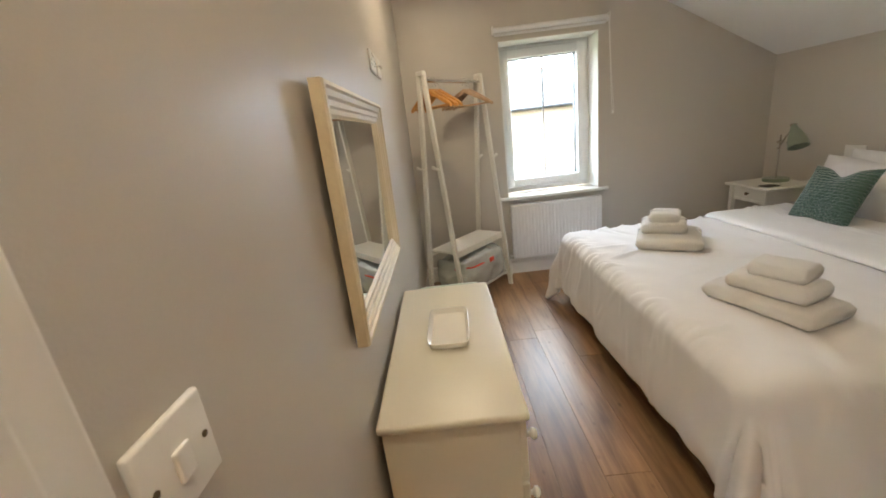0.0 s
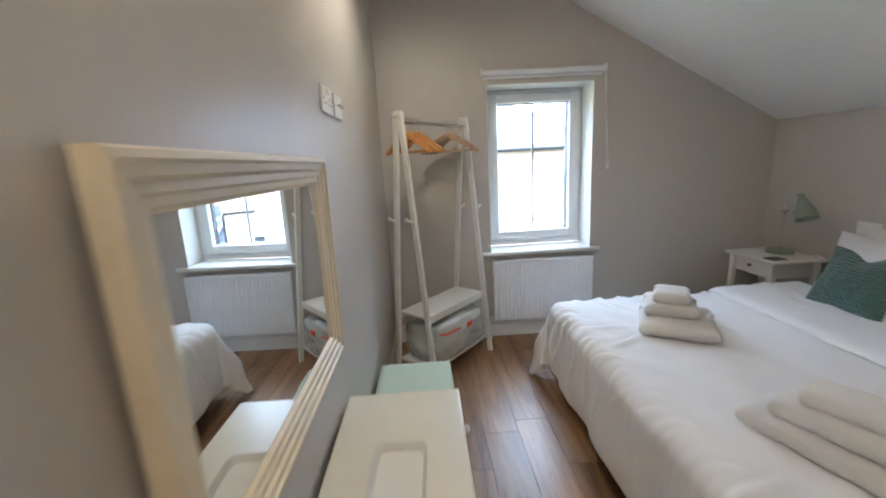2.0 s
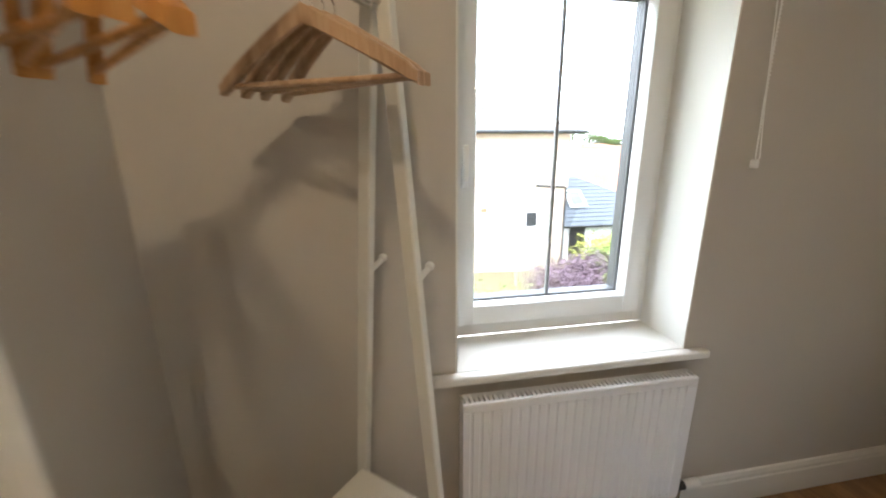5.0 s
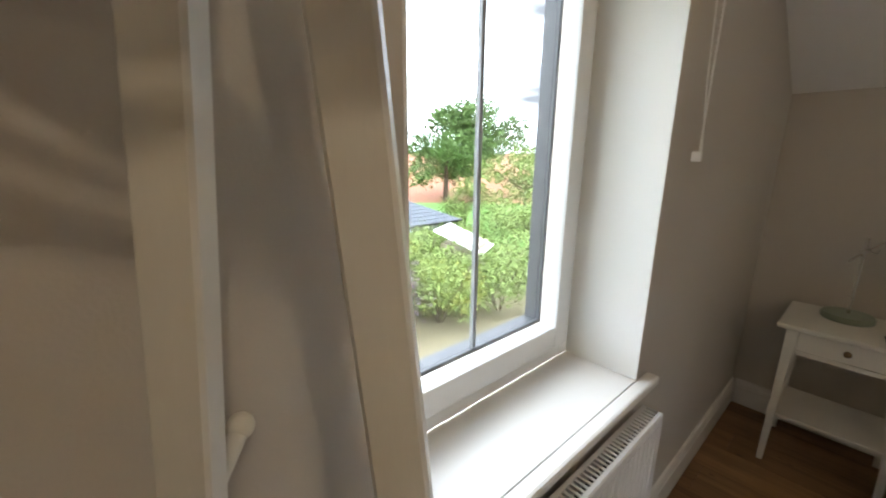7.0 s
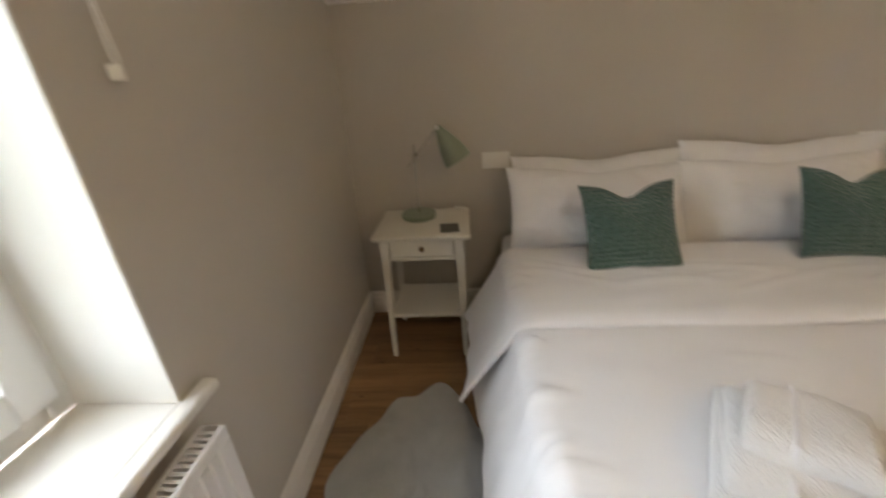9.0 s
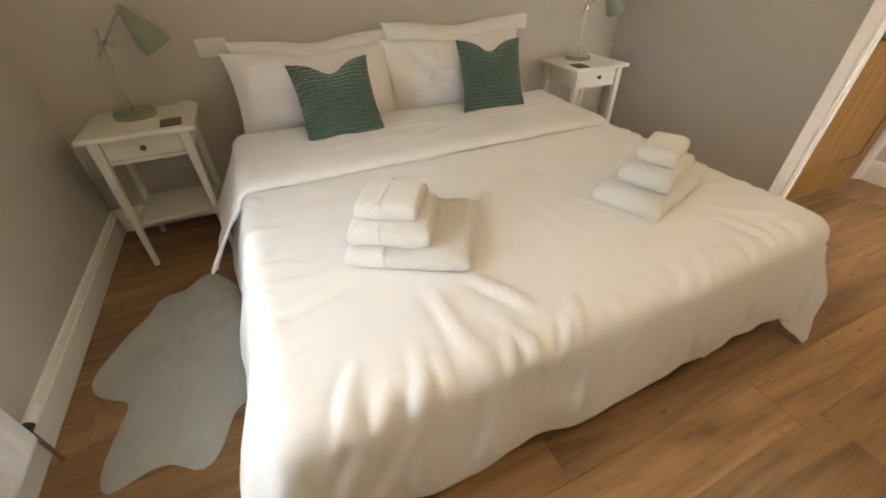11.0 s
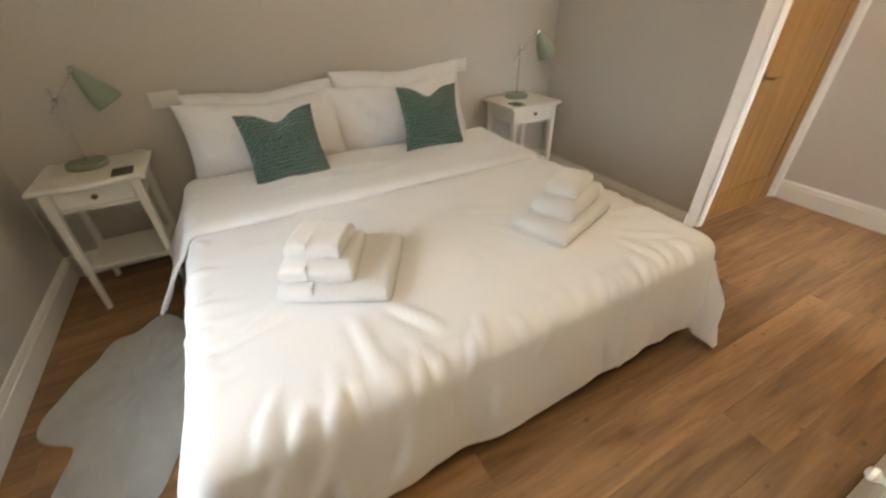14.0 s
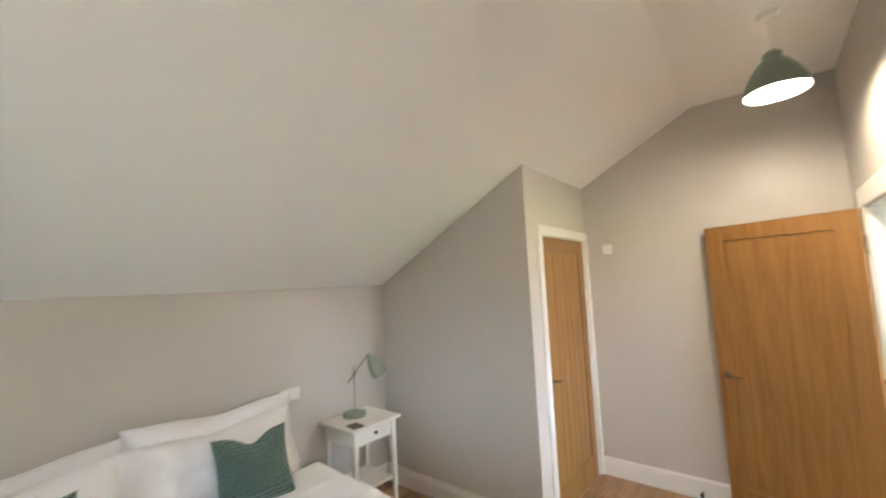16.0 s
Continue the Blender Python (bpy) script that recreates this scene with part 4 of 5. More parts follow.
for u in (0.0, L_R):
    for s in (-1, 1):
        bm = bmesh.new()
        top, low = (0.019, 1.815), (0.182, 0.0)
        wd, th = 0.0125, 0.0195
        ring = []
        for (v, z) in (low, top):
            ring.append([bm.verts.new((u + a * wd, s * v + b * th, z)) for a, b in ((-1, -1), (1, -1), (1, 1), (-1, 1))])
        for k in range(4):
            bm.faces.new((ring[0][k], ring[0][(k + 1) % 4], ring[1][(k + 1) % 4], ring[1][k]))
        bm.faces.new(ring[0][::-1])
        bm.faces.new(ring[1])
        bmesh.ops.bevel(bm, geom=bm.edges[:], offset=0.003, segments=1, affect="EDGES")
        leg = part("leg", bm, M_WHITEWOOD, rack)
        v = 0.182 - (0.182 - 0.019) * 1.155 / 1.815
        out = -1 if u == 0 else 1
        bm = bmesh.new()
        bent(bm, [(u + out * 0.018, s * v, 1.15), (u + out * 0.04, s * v, 1.158), (u + out * 0.06, s * v, 1.166), (u + out * 0.07, s * v, 1.172)], 0.0085, 12)
        bmesh.ops.create_uvsphere(bm, u_segments=14, v_segments=10, radius=0.0125, matrix=pose(u + out * 0.07, s * v, 1.172))
        part("peg", bm, M_WHITEWOOD, leg, smooth=True)
    part("cap", one_box(u - 0.022, u + 0.022, -0.034, 0.034, 1.80, 1.835, bevel=0.008), M_WHITEWOOD, rack)
for y in (-0.014, 0.014):
    part("rail", tube(bmesh.new(), (0, y, 1.772), (L_R, y, 1.772), 0.0095, n=14), M_CHROME, rack, "polished steel rail", smooth=True)
for z, h in ((0.5, 0.132), (0.13, 0.163)):
    sh = part("shelf", one_box(0.012, L_R - 0.012, -h, h, z - 0.018, z, bevel=0.003), M_WHITEWOOD, rack)
    if z > 0.3:
        for s in (-1, 1):
            part("shelf_lip", one_box(0.012, L_R - 0.012, s * (h - 0.008) - 0.007, s * (h - 0.008) + 0.007, z - 0.052, z - 0.0185, bevel=0.003), M_WHITEWOOD, sh)


def hanger(u, turn, material, label, tilt=0.0):
    t = thing("coat_hanger", label, "coat hanger", RACK @ pose(u, 0.0, 1.774, 0, tilt, turn), "coat hangers on the rail")
    bm = bmesh.new()
    pts = [(0, 0.026, -0.004), (0, 0.024, 0.012), (0, 0.013, 0.0235), (0, 0, 0.0265), (0, -0.013, 0.0235), (0, -0.0265, 0.010), (0, -0.024, -0.012), (0, -0.006, -0.03), (0, 0, -0.045), (0, 0, -0.085)]
    bent(bm, pts, 0.0017, 6)
    part("hook", bm, M_CHROME, t, "steel hook", smooth=True)
    n = 22
    for side in (-1, 1):
        bm = bmesh.new()
        rings = []
        for k in range(n + 1):
            f = k / n
            y = side * (0.0 + 0.215 * f)
            z = -0.07 - 0.118 * f + 0.004 * math.sin(f * math.pi)
            hh = 0.0165 * (1 - 0.15 * f) if f < 0.95 else 0.011
            tt = 0.0055 + 0.006 * f
            x = 0.014 * f * f
            rings.append([bm.verts.new((x + a * tt, y, z + b * hh)) for a, b in ((-1, -0.8), (-0.6, -1), (0.6, -1), (1, -0.8), (1, 0.8), (0.6, 1), (-0.6, 1), (-1, 0.8))])
        for a, b in zip(rings, rings[1:]):
            for k in range(8):
                bm.faces.new((a[k], a[(k + 1) % 8], b[(k + 1) % 8], b[k]))
        bm.faces.new(rings[0][::-1])
        bm.faces.new(rings[-1])
        part("arm", bm, material, t, smooth=True)
    part("trouser_bar", tube(bmesh.new(), (0.012, -0.195, -0.182), (0.012, 0.195, -0.182), 0.006, n=10), material, t, smooth=True)
    return t


for k, u in enumerate((0.055, 0.085, 0.118, 0.15, 0.19)):
    hanger(u, (6, -3, 8, 2, 10)[k], M_HANGER, "orange beech wooden coat hanger hanging on the steel rail", (2, -1, 3, 0, 2)[k])
for k, u in enumerate((0.475, 0.502, 0.53, 0.56)):
    hanger(u, (-14, -6, -2, 6)[k], M_HANGER_PALE, "pale wooden coat hanger hanging on the steel rail", (-2, 1, 0, 2)[k])


# storage bag on the lower shelf
def soft_box(w, d, h, seed, amp, n=16, power=0.28):
    bm = bmesh.new()
    bmesh.ops.create_cube(bm, size=2)
    bmesh.ops.subdivide_edges(bm, edges=bm.edges[:], cuts=n, use_grid_fill=True)
    for v in bm.verts:
        c = v.co.copy()
        sph = c.normalized() * 1.25
        c = c.lerp(sph, power)
        c.x, c.y, c.z = c.x * w / 2, c.y * d / 2, c.z * h / 2
        dsp = noise.noise(Vector((c.x * 7, c.y * 7, c.z * 9 + seed))) * amp + max(0, 1 - abs(noise.noise(Vector((c.x * 12 + c.y * 6, c.y * 9, c.z * 14 + seed)))) * 3) ** 3 * amp * 0.8
        v.co = c + v.normal * dsp
    return bm


M_BAG = mat("clear_frosted_plastic", (0.55, 0.58, 0.54), 0.22, vary=0.16, scale=9, fine=0.05, bump=0.35, bump_scale=26, coat=0.5)
bag = thing("storage_bag", "translucent pale plastic storage bag with orange-red zip piping", "storage bag", RACK @ pose(L_R / 2, 0.01, 0.134))
bm = soft_box(0.56, 0.31, 0.27, 3.0, 0.018)
for v in bm.verts:
    v.co.z = max(v.co.z + 0.13, 0.0)
part("bag_body", bm, M_BAG, bag, smooth=True, angle=180)
bm = bmesh.new()
pts = []
for k in range(41):
    a = 2 * math.pi * k / 40
    ca, sa = math.cos(a), math.sin(a)
    pts.append((0.272 * math.copysign(abs(ca) ** 0.35, ca), 0.152 * math.copysign(abs(sa) ** 0.35, sa), 0.2 + 0.012 * math.sin(3 * a + 0.5)))
bent(bm, pts, 0.007, 8)
part("piping", bm, M_RED, bag, "orange-red piping", smooth=True)
part("carry_tab", one_box(0.04, 0.10, 0.145, 0.178, 0.175, 0.215, bevel=0.006), M_RED, bag, "orange-red tab")


# ---- dresser, tray, ottoman ----
dresser = thing("chest_of_drawers", "cream lacquered chest of drawers with small round knobs against the wall", "chest of drawers", pose(0, 0, 0))
DRX, DRY0, DRY1, DRZ = 0.402, -2.84, -1.945, 0.728
part("carcass", one_box(0.022, DRX - 0.0275, DRY0 + 0.025, DRY1 - 0.025, 0.07, DRZ - 0.0245), M_CREAM, dresser)
bm = one_box(0.015, DRX, DRY0, DRY1, DRZ - 0.024, DRZ, bevel=0.009, segs=3)
part("top", bm, M_CREAM, dresser, smooth=True)
part("plinth", one_box(0.022, DRX - 0.06, DRY0 + 0.03, DRY1 - 0.03, 0, 0.0695), M_CREAM, dresser)
rows = [(0.085, 0.275), (0.285, 0.475), (0.485, 0.685)]
for z0, z1 in rows:
    dr = part("drawer", one_box(DRX - 0.027, DRX - 0.006, DRY0 + 0.03, DRY1 - 0.03, z0, z1, bevel=0.004), M_CREAM, dresser)
    for y in (-2.77, -2.01):
        knob(dr, pose(DRX - 0.006, y, (z0 + z1) / 2 + 0.02, 0, 90, 0), M_PORCELAIN, 0.016)

tray = thing("tray", "small rectangular white ceramic tray with raised rim on the dresser", "tray", pose(0.215, -2.375, DRZ + 0.0005, 0, 0, -2))
bm = bmesh.new()
rings = []
for w, d, z in ((0.055, 0.115, 0.0), (0.066, 0.128, 0.004), (0.074, 0.137, 0.026), (0.071, 0.134, 0.027), (0.060, 0.122, 0.009), (0.052, 0.112, 0.007)):
    ring = []
    for k in range(40):
        a = 2 * math.pi * k / 40
        ca, sa = math.cos(a), math.sin(a)
        ring.append(bm.verts.new((w * math.copysign(abs(ca) ** 0.25, ca), d * math.copysign(abs(sa) ** 0.25, sa), z)))
    rings.append(ring)
for a, b in zip(rings, rings[1:]):
    for k in range(40):
        bm.faces.new((a[k], a[(k + 1) % 40], b[(k + 1) % 40], b[k]))
bm.faces.new(rings[0][::-1])
bm.faces.new(rings[-1])
part("dish", bm, M_PORCELAIN, tray, smooth=True)

stool = thing("ottoman", "square mint green upholstered ottoman beside the dresser", "ottoman", pose(0.215, -1.40, 0))
bm = soft_box(0.385, 0.40, 0.12, 1.0, 0.002, 14, 0.10)
bmesh.ops.translate(bm, vec=(0, 0, 0.375), verts=bm.verts[:])
part("seat_cushion", bm, M_MINT, stool, smooth=True, angle=180)
part("body", one_box(-0.185, 0.185, -0.19, 0.19, 0.05, 0.325, bevel=0.015, segs=3), M_MINT, stool, smooth=True)
for x in (-0.15, 0.15):
    for y in (-0.155, 0.155):
        part("foot", tube(bmesh.new(), (x, y, 0), (x, y, 0.052), 0.016, 0.02), M_WHITEWOOD, stool)


# ---- mirror ----
mirror = thing("wall_mirror", "large cream framed wall mirror with stepped moulding", "mirror", pose(0.012, 0, 0.955, 0, 0.5, 0) @ pose(0, 0, -0.955))
MY0, MY1, MZ0, MZ1 = -2.828, -2.038, 0.955, 1.542
bm = mitred(bmesh.new(), MY0, MY1, MZ0, MZ1, [(0.012, 0.0), (0.0, 0.0), (0.0, 0.024), (0.003, 0.030), (0.012, 0.031), (0.017, 0.026), (0.030, 0.025), (0.036, 0.020), (0.048, 0.020), (0.053, 0.016), (0.064, 0.015), (0.070, 0.009), (0.074, 0.008)])
part("frame", bm, M_FRAME, mirror)
part("glass", one_box(0.005, 0.0085, MY0 + 0.07, MY1 - 0.07, MZ0 + 0.07, MZ1 - 0.07), M_MIRROR, mirror, "clear mirror glass")
part("hanging_bracket", one_box(-0.011, 0.0, (MY0 + MY1) / 2 - 0.04, (MY0 + MY1) / 2 + 0.04, MZ0 + 0.2, MZ1 - 0.1), M_SLOT, mirror)
part("backboard", one_box(0.0005, 0.0045, MY0 + 0.01, MY1 - 0.01, MZ0 + 0.01, MZ1 - 0.01), M_SLOT, mirror)


# ---- plates on the walls ----
def plate(name, label, category, m, w, h, rockers=(), holes=(), screws=True):
    """A moulded plate in the local plane of x and z, facing -y."""
    t = thing(name, label, category, m)
    part("faceplate", one_box(-w / 2, w / 2, -0.009, 0, -h / 2, h / 2, bevel=0.004, segs=3), M_PLATE, t, smooth=True)
    for x, z, a, b in rockers:
        part("rocker", one_box(x - a / 2, x + a / 2, -0.0135, -0.0092, z - b / 2, z + b / 2, bevel=0.002), M_PLATE, t)
    for x, z, a, b in holes:
        part("slot", one_box(x - a / 2, x + a / 2, -0.0096, -0.0088, z - b / 2, z + b / 2), M_SLOT, t)
    if screws:
        for x in (-w / 2 + 0.012, w / 2 - 0.012):
            part("screw", tube(bmesh.new(), (x, -0.0098, 0), (x, -0.0088, 0), 0.0035, n=12), M_BRASS, t)
    return t


WEST = lambda y, z: pose(0.0005, y, z, 0, 0, 90)
EAST = lambda y, z: pose(R - 0.0005, y, z, 0, 0, -90)
plate("light_switch", "white plastic single light switch beside the doorway", "light switch", WEST(-3.375, 1.176), 0.088, 0.088, ((0, 0, 0.02, 0.03),))
pins = []
for x in (-0.038, 0.038):
    pins += [(x, 0.006, 0.005, 0.009), (x - 0.011, -0.014, 0.008, 0.005), (x + 0.011, -0.014, 0.008, 0.005)]
plate("double_socket", "white plastic double wall socket above the mirror", "wall socket", WEST(-1.752, 1.742), 0.148, 0.088, ((-0.016, 0.027, 0.012, 0.02), (0.016, 0.027, 0.012, 0.02)), pins)
tv = plate("aerial_plate", "white plastic television aerial plate beside a socket", "aerial socket", WEST(-1.572, 1.742), 0.128, 0.088)
for x in (-0.02, 0.025):
    part("connector", tube(bmesh.new(), (x, -0.009, 0.004), (x, -0.022, 0.004), 0.005, n=12), M_CHROME, tv, "metal aerial connector", smooth=True)
plate("bedside_socket", "white plastic double wall socket beside the pillows", "wall socket", EAST(-0.80, 0.94), 0.148, 0.088, (), (), False)
plate("bedside_socket", "white plastic double wall socket beside the pillows", "wall socket", EAST(-2.69, 0.95), 0.148, 0.088, (), (), False)
plate("thermostat", "small white square thermostat on the end wall", "thermostat", pose(1.535, REAR + 0.0005, 1.935, 0, 0, 180), 0.078, 0.085, ((0.0, -0.005, 0.04, 0.03),), (), False)
stop = thing("door_stop", "small dark door stop fixed to the skirting board", "door stop", pose(0.985, REAR + 0.018, 0.055))
part("stem", tube(bmesh.new(), (0, 0, 0), (0, 0.05, 0), 0.009, n=12), M_BRASS, stop, smooth=True)
part("buffer", tube(bmesh.new(), (0, 0.05, 0), (0, 0.068, 0), 0.014, n=14), M_BLACK, stop, smooth=True)


# ---- pendant lamps ----
M_BULB = glow("lit_lamp_diffuser", (1.0, 0.86, 0.66), 9.0)
for x, y in PENDANTS:
    t = thing("pendant_lamp", "sage green metal pendant lamp, lit, hanging from the ceiling", "pendant lamp", pose(x, y, RIM_Z), "pendant lamps")
    prof = [(0.134, 0.0), (0.137, 0.004), (0.127, 0.05), (0.094, 0.115), (0.066, 0.155), (0.044, 0.175), (0.040, 0.205), (0.02, 0.222), (0.0005, 0.222)]
    sh = part("shade", lathe(bmesh.new(), prof, 44), M_SAGE_PEND, t, smooth=True)
    part("shade_lining", lathe(bmesh.new(), [(0.133, 0.001), (0.124, 0.049), (0.091, 0.112), (0.06, 0.15), (0.0005, 0.165)], 44), M_SHADE_IN, sh, "white enamelled inside", smooth=True)
    bm = bmesh.new()
    bmesh.ops.create_uvsphere(bm, u_segments=24, v_segments=14, radius=0.055, matrix=pose(0, 0, 0.11))
    part("bulb", bm, M_BULB, t, "lit globe bulb", smooth=True)
    part("flex", tube(bmesh.new(), (0, 0, 0.22), (0, 0, FLAT_Z - RIM_Z - 0.02), 0.0035, n=8), M_PLATE, t)
    part("ceiling_rose", lathe(bmesh.new(), [(0.0005, FLAT_Z - RIM_Z - 0.03), (0.04, FLAT_Z - RIM_Z - 0.028), (0.05, FLAT_Z - RIM_Z - 0.001), (0.0005, FLAT_Z - RIM_Z - 0.0005)], 28), M_PLATE, t, smooth=True)
    bulb = new("bulb_light", bpy.data.lights.new("bulb_light", "POINT"))
    bulb.data.energy, bulb.data.color, bulb.data.shadow_soft_size = LAMP_POWER, LAMP_COLOUR, 0.05
    bulb.parent = t
    bulb.location = (0, 0, 0.03)


# ---- outside ----
M_GRASS = mat("garden_earth_and_grass", (0.20, 0.17, 0.09), 0.95, vary=0.4, scale=0.5, fine=0.3, fine_scale=9, bump=0.3, bump_scale=12)
M_LAWN = mat("mown_lawn", (0.12, 0.26, 0.04), 0.95, vary=0.2, scale=1.2, fine=0.2, fine_scale=30)
M_FIELD = mat("ploughed_red_earth", (0.30, 0.115, 0.05), 0.95, vary=0.15, scale=0.05, fine=0.15, fine_scale=0.9, stretch=(1, 0.2, 1))
M_RENDER = mat("peach_roughcast_render", (0.62, 0.50, 0.40), 0.9, vary=0.08, scale=0.8, fine=0.08, fine_scale=60, bump=0.4, bump_scale=50)
M_TILE = mat("grey_roof_tile", (0.24, 0.235, 0.22), 0.8, vary=0.2, scale=3, fine=0.15, fine_scale=25, per_piece=0.15)
M_SLATE = mat("blue_grey_slate", (0.12, 0.135, 0.155), 0.6, vary=0.15, scale=3, fine=0.15, fine_scale=25, per_piece=0.12)
M_GUTTER = mat("black_gutter", (0.03, 0.03, 0.032), 0.5)
M_LEAF = mat("bright_green_leaves", (0.20, 0.27, 0.065), 0.7, vary=0.5, scale=2.2, fine=0.3, fine_scale=14)
M_LEAF_D = mat("dark_green_leaves", (0.12, 0.20, 0.05), 0.7, vary=0.45, scale=1.0, fine=0.3, fine_scale=8)
M_LEAF_Y = mat("yellow_green_leaves", (0.45, 0.46, 0.09), 0.7, vary=0.35, scale=3, fine=0.3, fine_scale=14)
M_LEAF_P = mat("purple_leaves", (0.15, 0.095, 0.12), 0.75, vary=0.4, scale=3, fine=0.3, fine_scale=14)
M_BARK = mat("bark", (0.09, 0.06, 0.04), 0.9, vary=0.3)
M_FENCE = mat("weathered_fence_wood", (0.42, 0.36, 0.27), 0.85, vary=0.2, scale=4, per_piece=0.12)
M_SHED = mat("white_sheet_roof", (0.72, 0.72, 0.70), 0.5, vary=0.08)
M_TEAL = mat("teal_cloth", (0.02, 0.20, 0.15), 0.7)


def ground_z(x, y):
    """Falls away from the house, then the field rises to the skyline."""
    d = math.hypot(x, y)
    z = -2.9 - 1.4 * min(1.0, max(0.0, (d - 4) / 14))
    if d > 55:
        z = -4.3 + min(1.0, (d - 55) / 230) ** 0.9 * 3.4
    return z


bm = bmesh.new()
dist = [0, 3, 6, 9, 12, 15, 18, 22, 28, 36, 46, 55, 70, 95, 130, 180, 240, 300, 500, 1200, 3000]
prev = None
n = 72
mid = bm.verts.new((0, 0, -2.9))
for r in dist[1:]:
    ring = [bm.verts.new((r * math.cos(2 * math.pi * k / n), r * math.sin(2 * math.pi * k / n), ground_z(r, 0))) for k in range(n)]
    for k in range(n):
        if prev is None:
            bm.faces.new((mid, ring[k], ring[(k + 1) % n]))
        else:
            bm.faces.new((prev[k], ring[k], ring[(k + 1) % n], prev[(k + 1) % n]))
    prev = ring
ground = structure("ground", bm, M_GRASS, "garden ground and open countryside beyond the window", "ground", True)
ground.data.materials.append(M_FIELD)
ground.data.materials.append(M_LAWN)
for p in ground.data.polygons:
    c = p.center
    d = math.hypot(c.x, c.y)
    if d > 50:
        p.material_index = 1
    elif 20 < d < 50 or d > 400:
        p.material_index = 2


def house(name, label, m):
    return thing(name, label, "house", m)


# neighbour's rendered house with hipped tiled roof; corner nearest the window at its origin, walls towards -x and +y
HX, HY, HE = 9.0, 14.9, 1.88
GZ = -4.6
h1 = house("neighbour_house", "peach rendered two-storey house with hipped grey tiled roof", pose(HX, HY, 0))
W, D = 13.0, 9.0
part("wall", one_box(-W, 0, 0, D, GZ, HE), M_RENDER, h1)
part("string_course", one_box(-W, 0.03, -0.03, 0.0, -0.95, -0.85), M_RENDER, h1)
part("soffit", one_box(-W - 0.35, 0.4, -0.4, D + 0.4, HE, HE + 0.06), M_GUTTER, h1, "dark eaves board")
bm = tube(bmesh.new(), (-W - 0.3, -0.42, HE + 0.05), (0.45, -0.42, HE + 0.05), 0.07, n=10)
tube(bm, (0.45, -0.42, HE + 0.05), (0.45, D, HE + 0.05), 0.07, n=10)
part("gutter", bm, M_GUTTER, h1)
roof = part("roof", prism(bmesh.new(), [(-0.38, HE + 0.06), (D / 2, HE + 2.85), (D + 0.38, HE + 0.06)], "x", -W + 4.0, -4.4), M_TILE, h1)
bm = bmesh.new()
ap = bm.verts.new((-4.4, D / 2, HE + 2.85))
cs = [bm.verts.new(p) for p in ((0.38, -0.38, HE + 0.06), (0.38, D + 0.38, HE + 0.06), (-4.4, D + 0.38, HE + 0.06), (-4.4, -0.38, HE + 0.06))]
for k in range(4):
    bm.faces.new((cs[k], cs[(k + 1) % 4], ap))
part("hip_end", bm, M_TILE, roof)
course = bmesh.new()
for k in range(17):
    f = k / 17
    y, z = -0.38 + (D / 2 + 0.38) * f, HE + 0.075 + 2.79 * f
    x1 = 0.38 - 4.78 * f
    box(course, -W + 4.0, x1, y - 0.03, y + 0.05, z - 0.015, z + 0.02)
part("tile_courses", course, M_TILE, roof, "overlapping tile courses")
for (x, z, w, h) in ((-1.6, -1.75, 0.62, 0.75), (-6.5, -1.4, 1.1, 1.1), (-6.5, 0.9, 1.1, 1.0)):
    win = part("window", one_box(x - w / 2, x + w / 2, -0.04, 0.02, z - h / 2, z + h / 2, bevel=0.01), M_UPVC, h1)
    part("pane", one_box(x - w / 2 + 0.07, x + w / 2 - 0.07, -0.05, -0.035, z - h / 2 + 0.07, z + h / 2 - 0.07), M_SLOT, win, "dark window pane")
bm = bmesh.new()
bent(bm, [(-1.5, -0.07, -0.28), (-0.15, -0.07, -0.36), (-0.08, -0.07, -0.5), (-0.08, -0.07, -4.3)], 0.05, 10)
part("downpipe", bm, M_GUTTER, h1)
part("air_brick", one_box(-3.9, -3.62, -0.02, 0.01, -1.35, -1.2), mat("terracotta", (0.5, 0.15, 0.07), 0.8), h1, "terracotta air brick")

# lower slated wing of that house, with a rooflight
h2 = house("house_wing", "low white-walled extension with blue-grey slate roof and rooflight", pose(HX + 0.05, HY + 0.9, 0))
E2 = -2.35
part("wall", one_box(0, 6.6, 0.35, 5.2, GZ, E2), M_UPVC, h2)
bm = bmesh.new()
a = [bm.verts.new(p) for p in ((-0.0, 0.0, E2), (7.4, 0.0, E2), (7.4, 5.6, E2), (0, 5.6, E2))]
t0, t1 = bm.verts.new((0, 2.8, E2 + 2.1)), bm.verts.new((2.3, 2.8, E2 + 2.1))
bm.faces.new((a[0], a[1], t1, t0))
bm.faces.new((a[1], a[2], t1))
bm.faces.new((a[2], a[3], t0, t1))
bm.faces.new((a[3], a[0], t0))
bm.faces.new((a[0], a[3], a[2], a[1]))
wing = part("roof", bm, M_SLATE, h2)
course = bmesh.new()
for k in range(13):
    f = k / 13
    box(course, 0.0, 7.4 - 5.1 * f, 2.8 * f - 0.02, 2.8 * f + 0.05, E2 + 2.1 * f - 0.005, E2 + 2.1 * f + 0.03)
part("slate_courses", course, M_SLATE, wing, "overlapping slate courses")
part("gutter", tube(bmesh.new(), (0, -0.06, E2 - 0.03), (7.4, -0.06, E2 - 0.03), 0.06, n=10), M_GUTTER, h2)
sl = pose(1.6, 1.35, E2 + 1.05, math.degrees(math.atan2(2.1, 2.8)), 0, 0)
rl = part("rooflight", one_box(-0.45, 0.45, -0.6, 0.6, 0.03, 0.12, m=sl, bevel=0.02), M_SHED, h2)
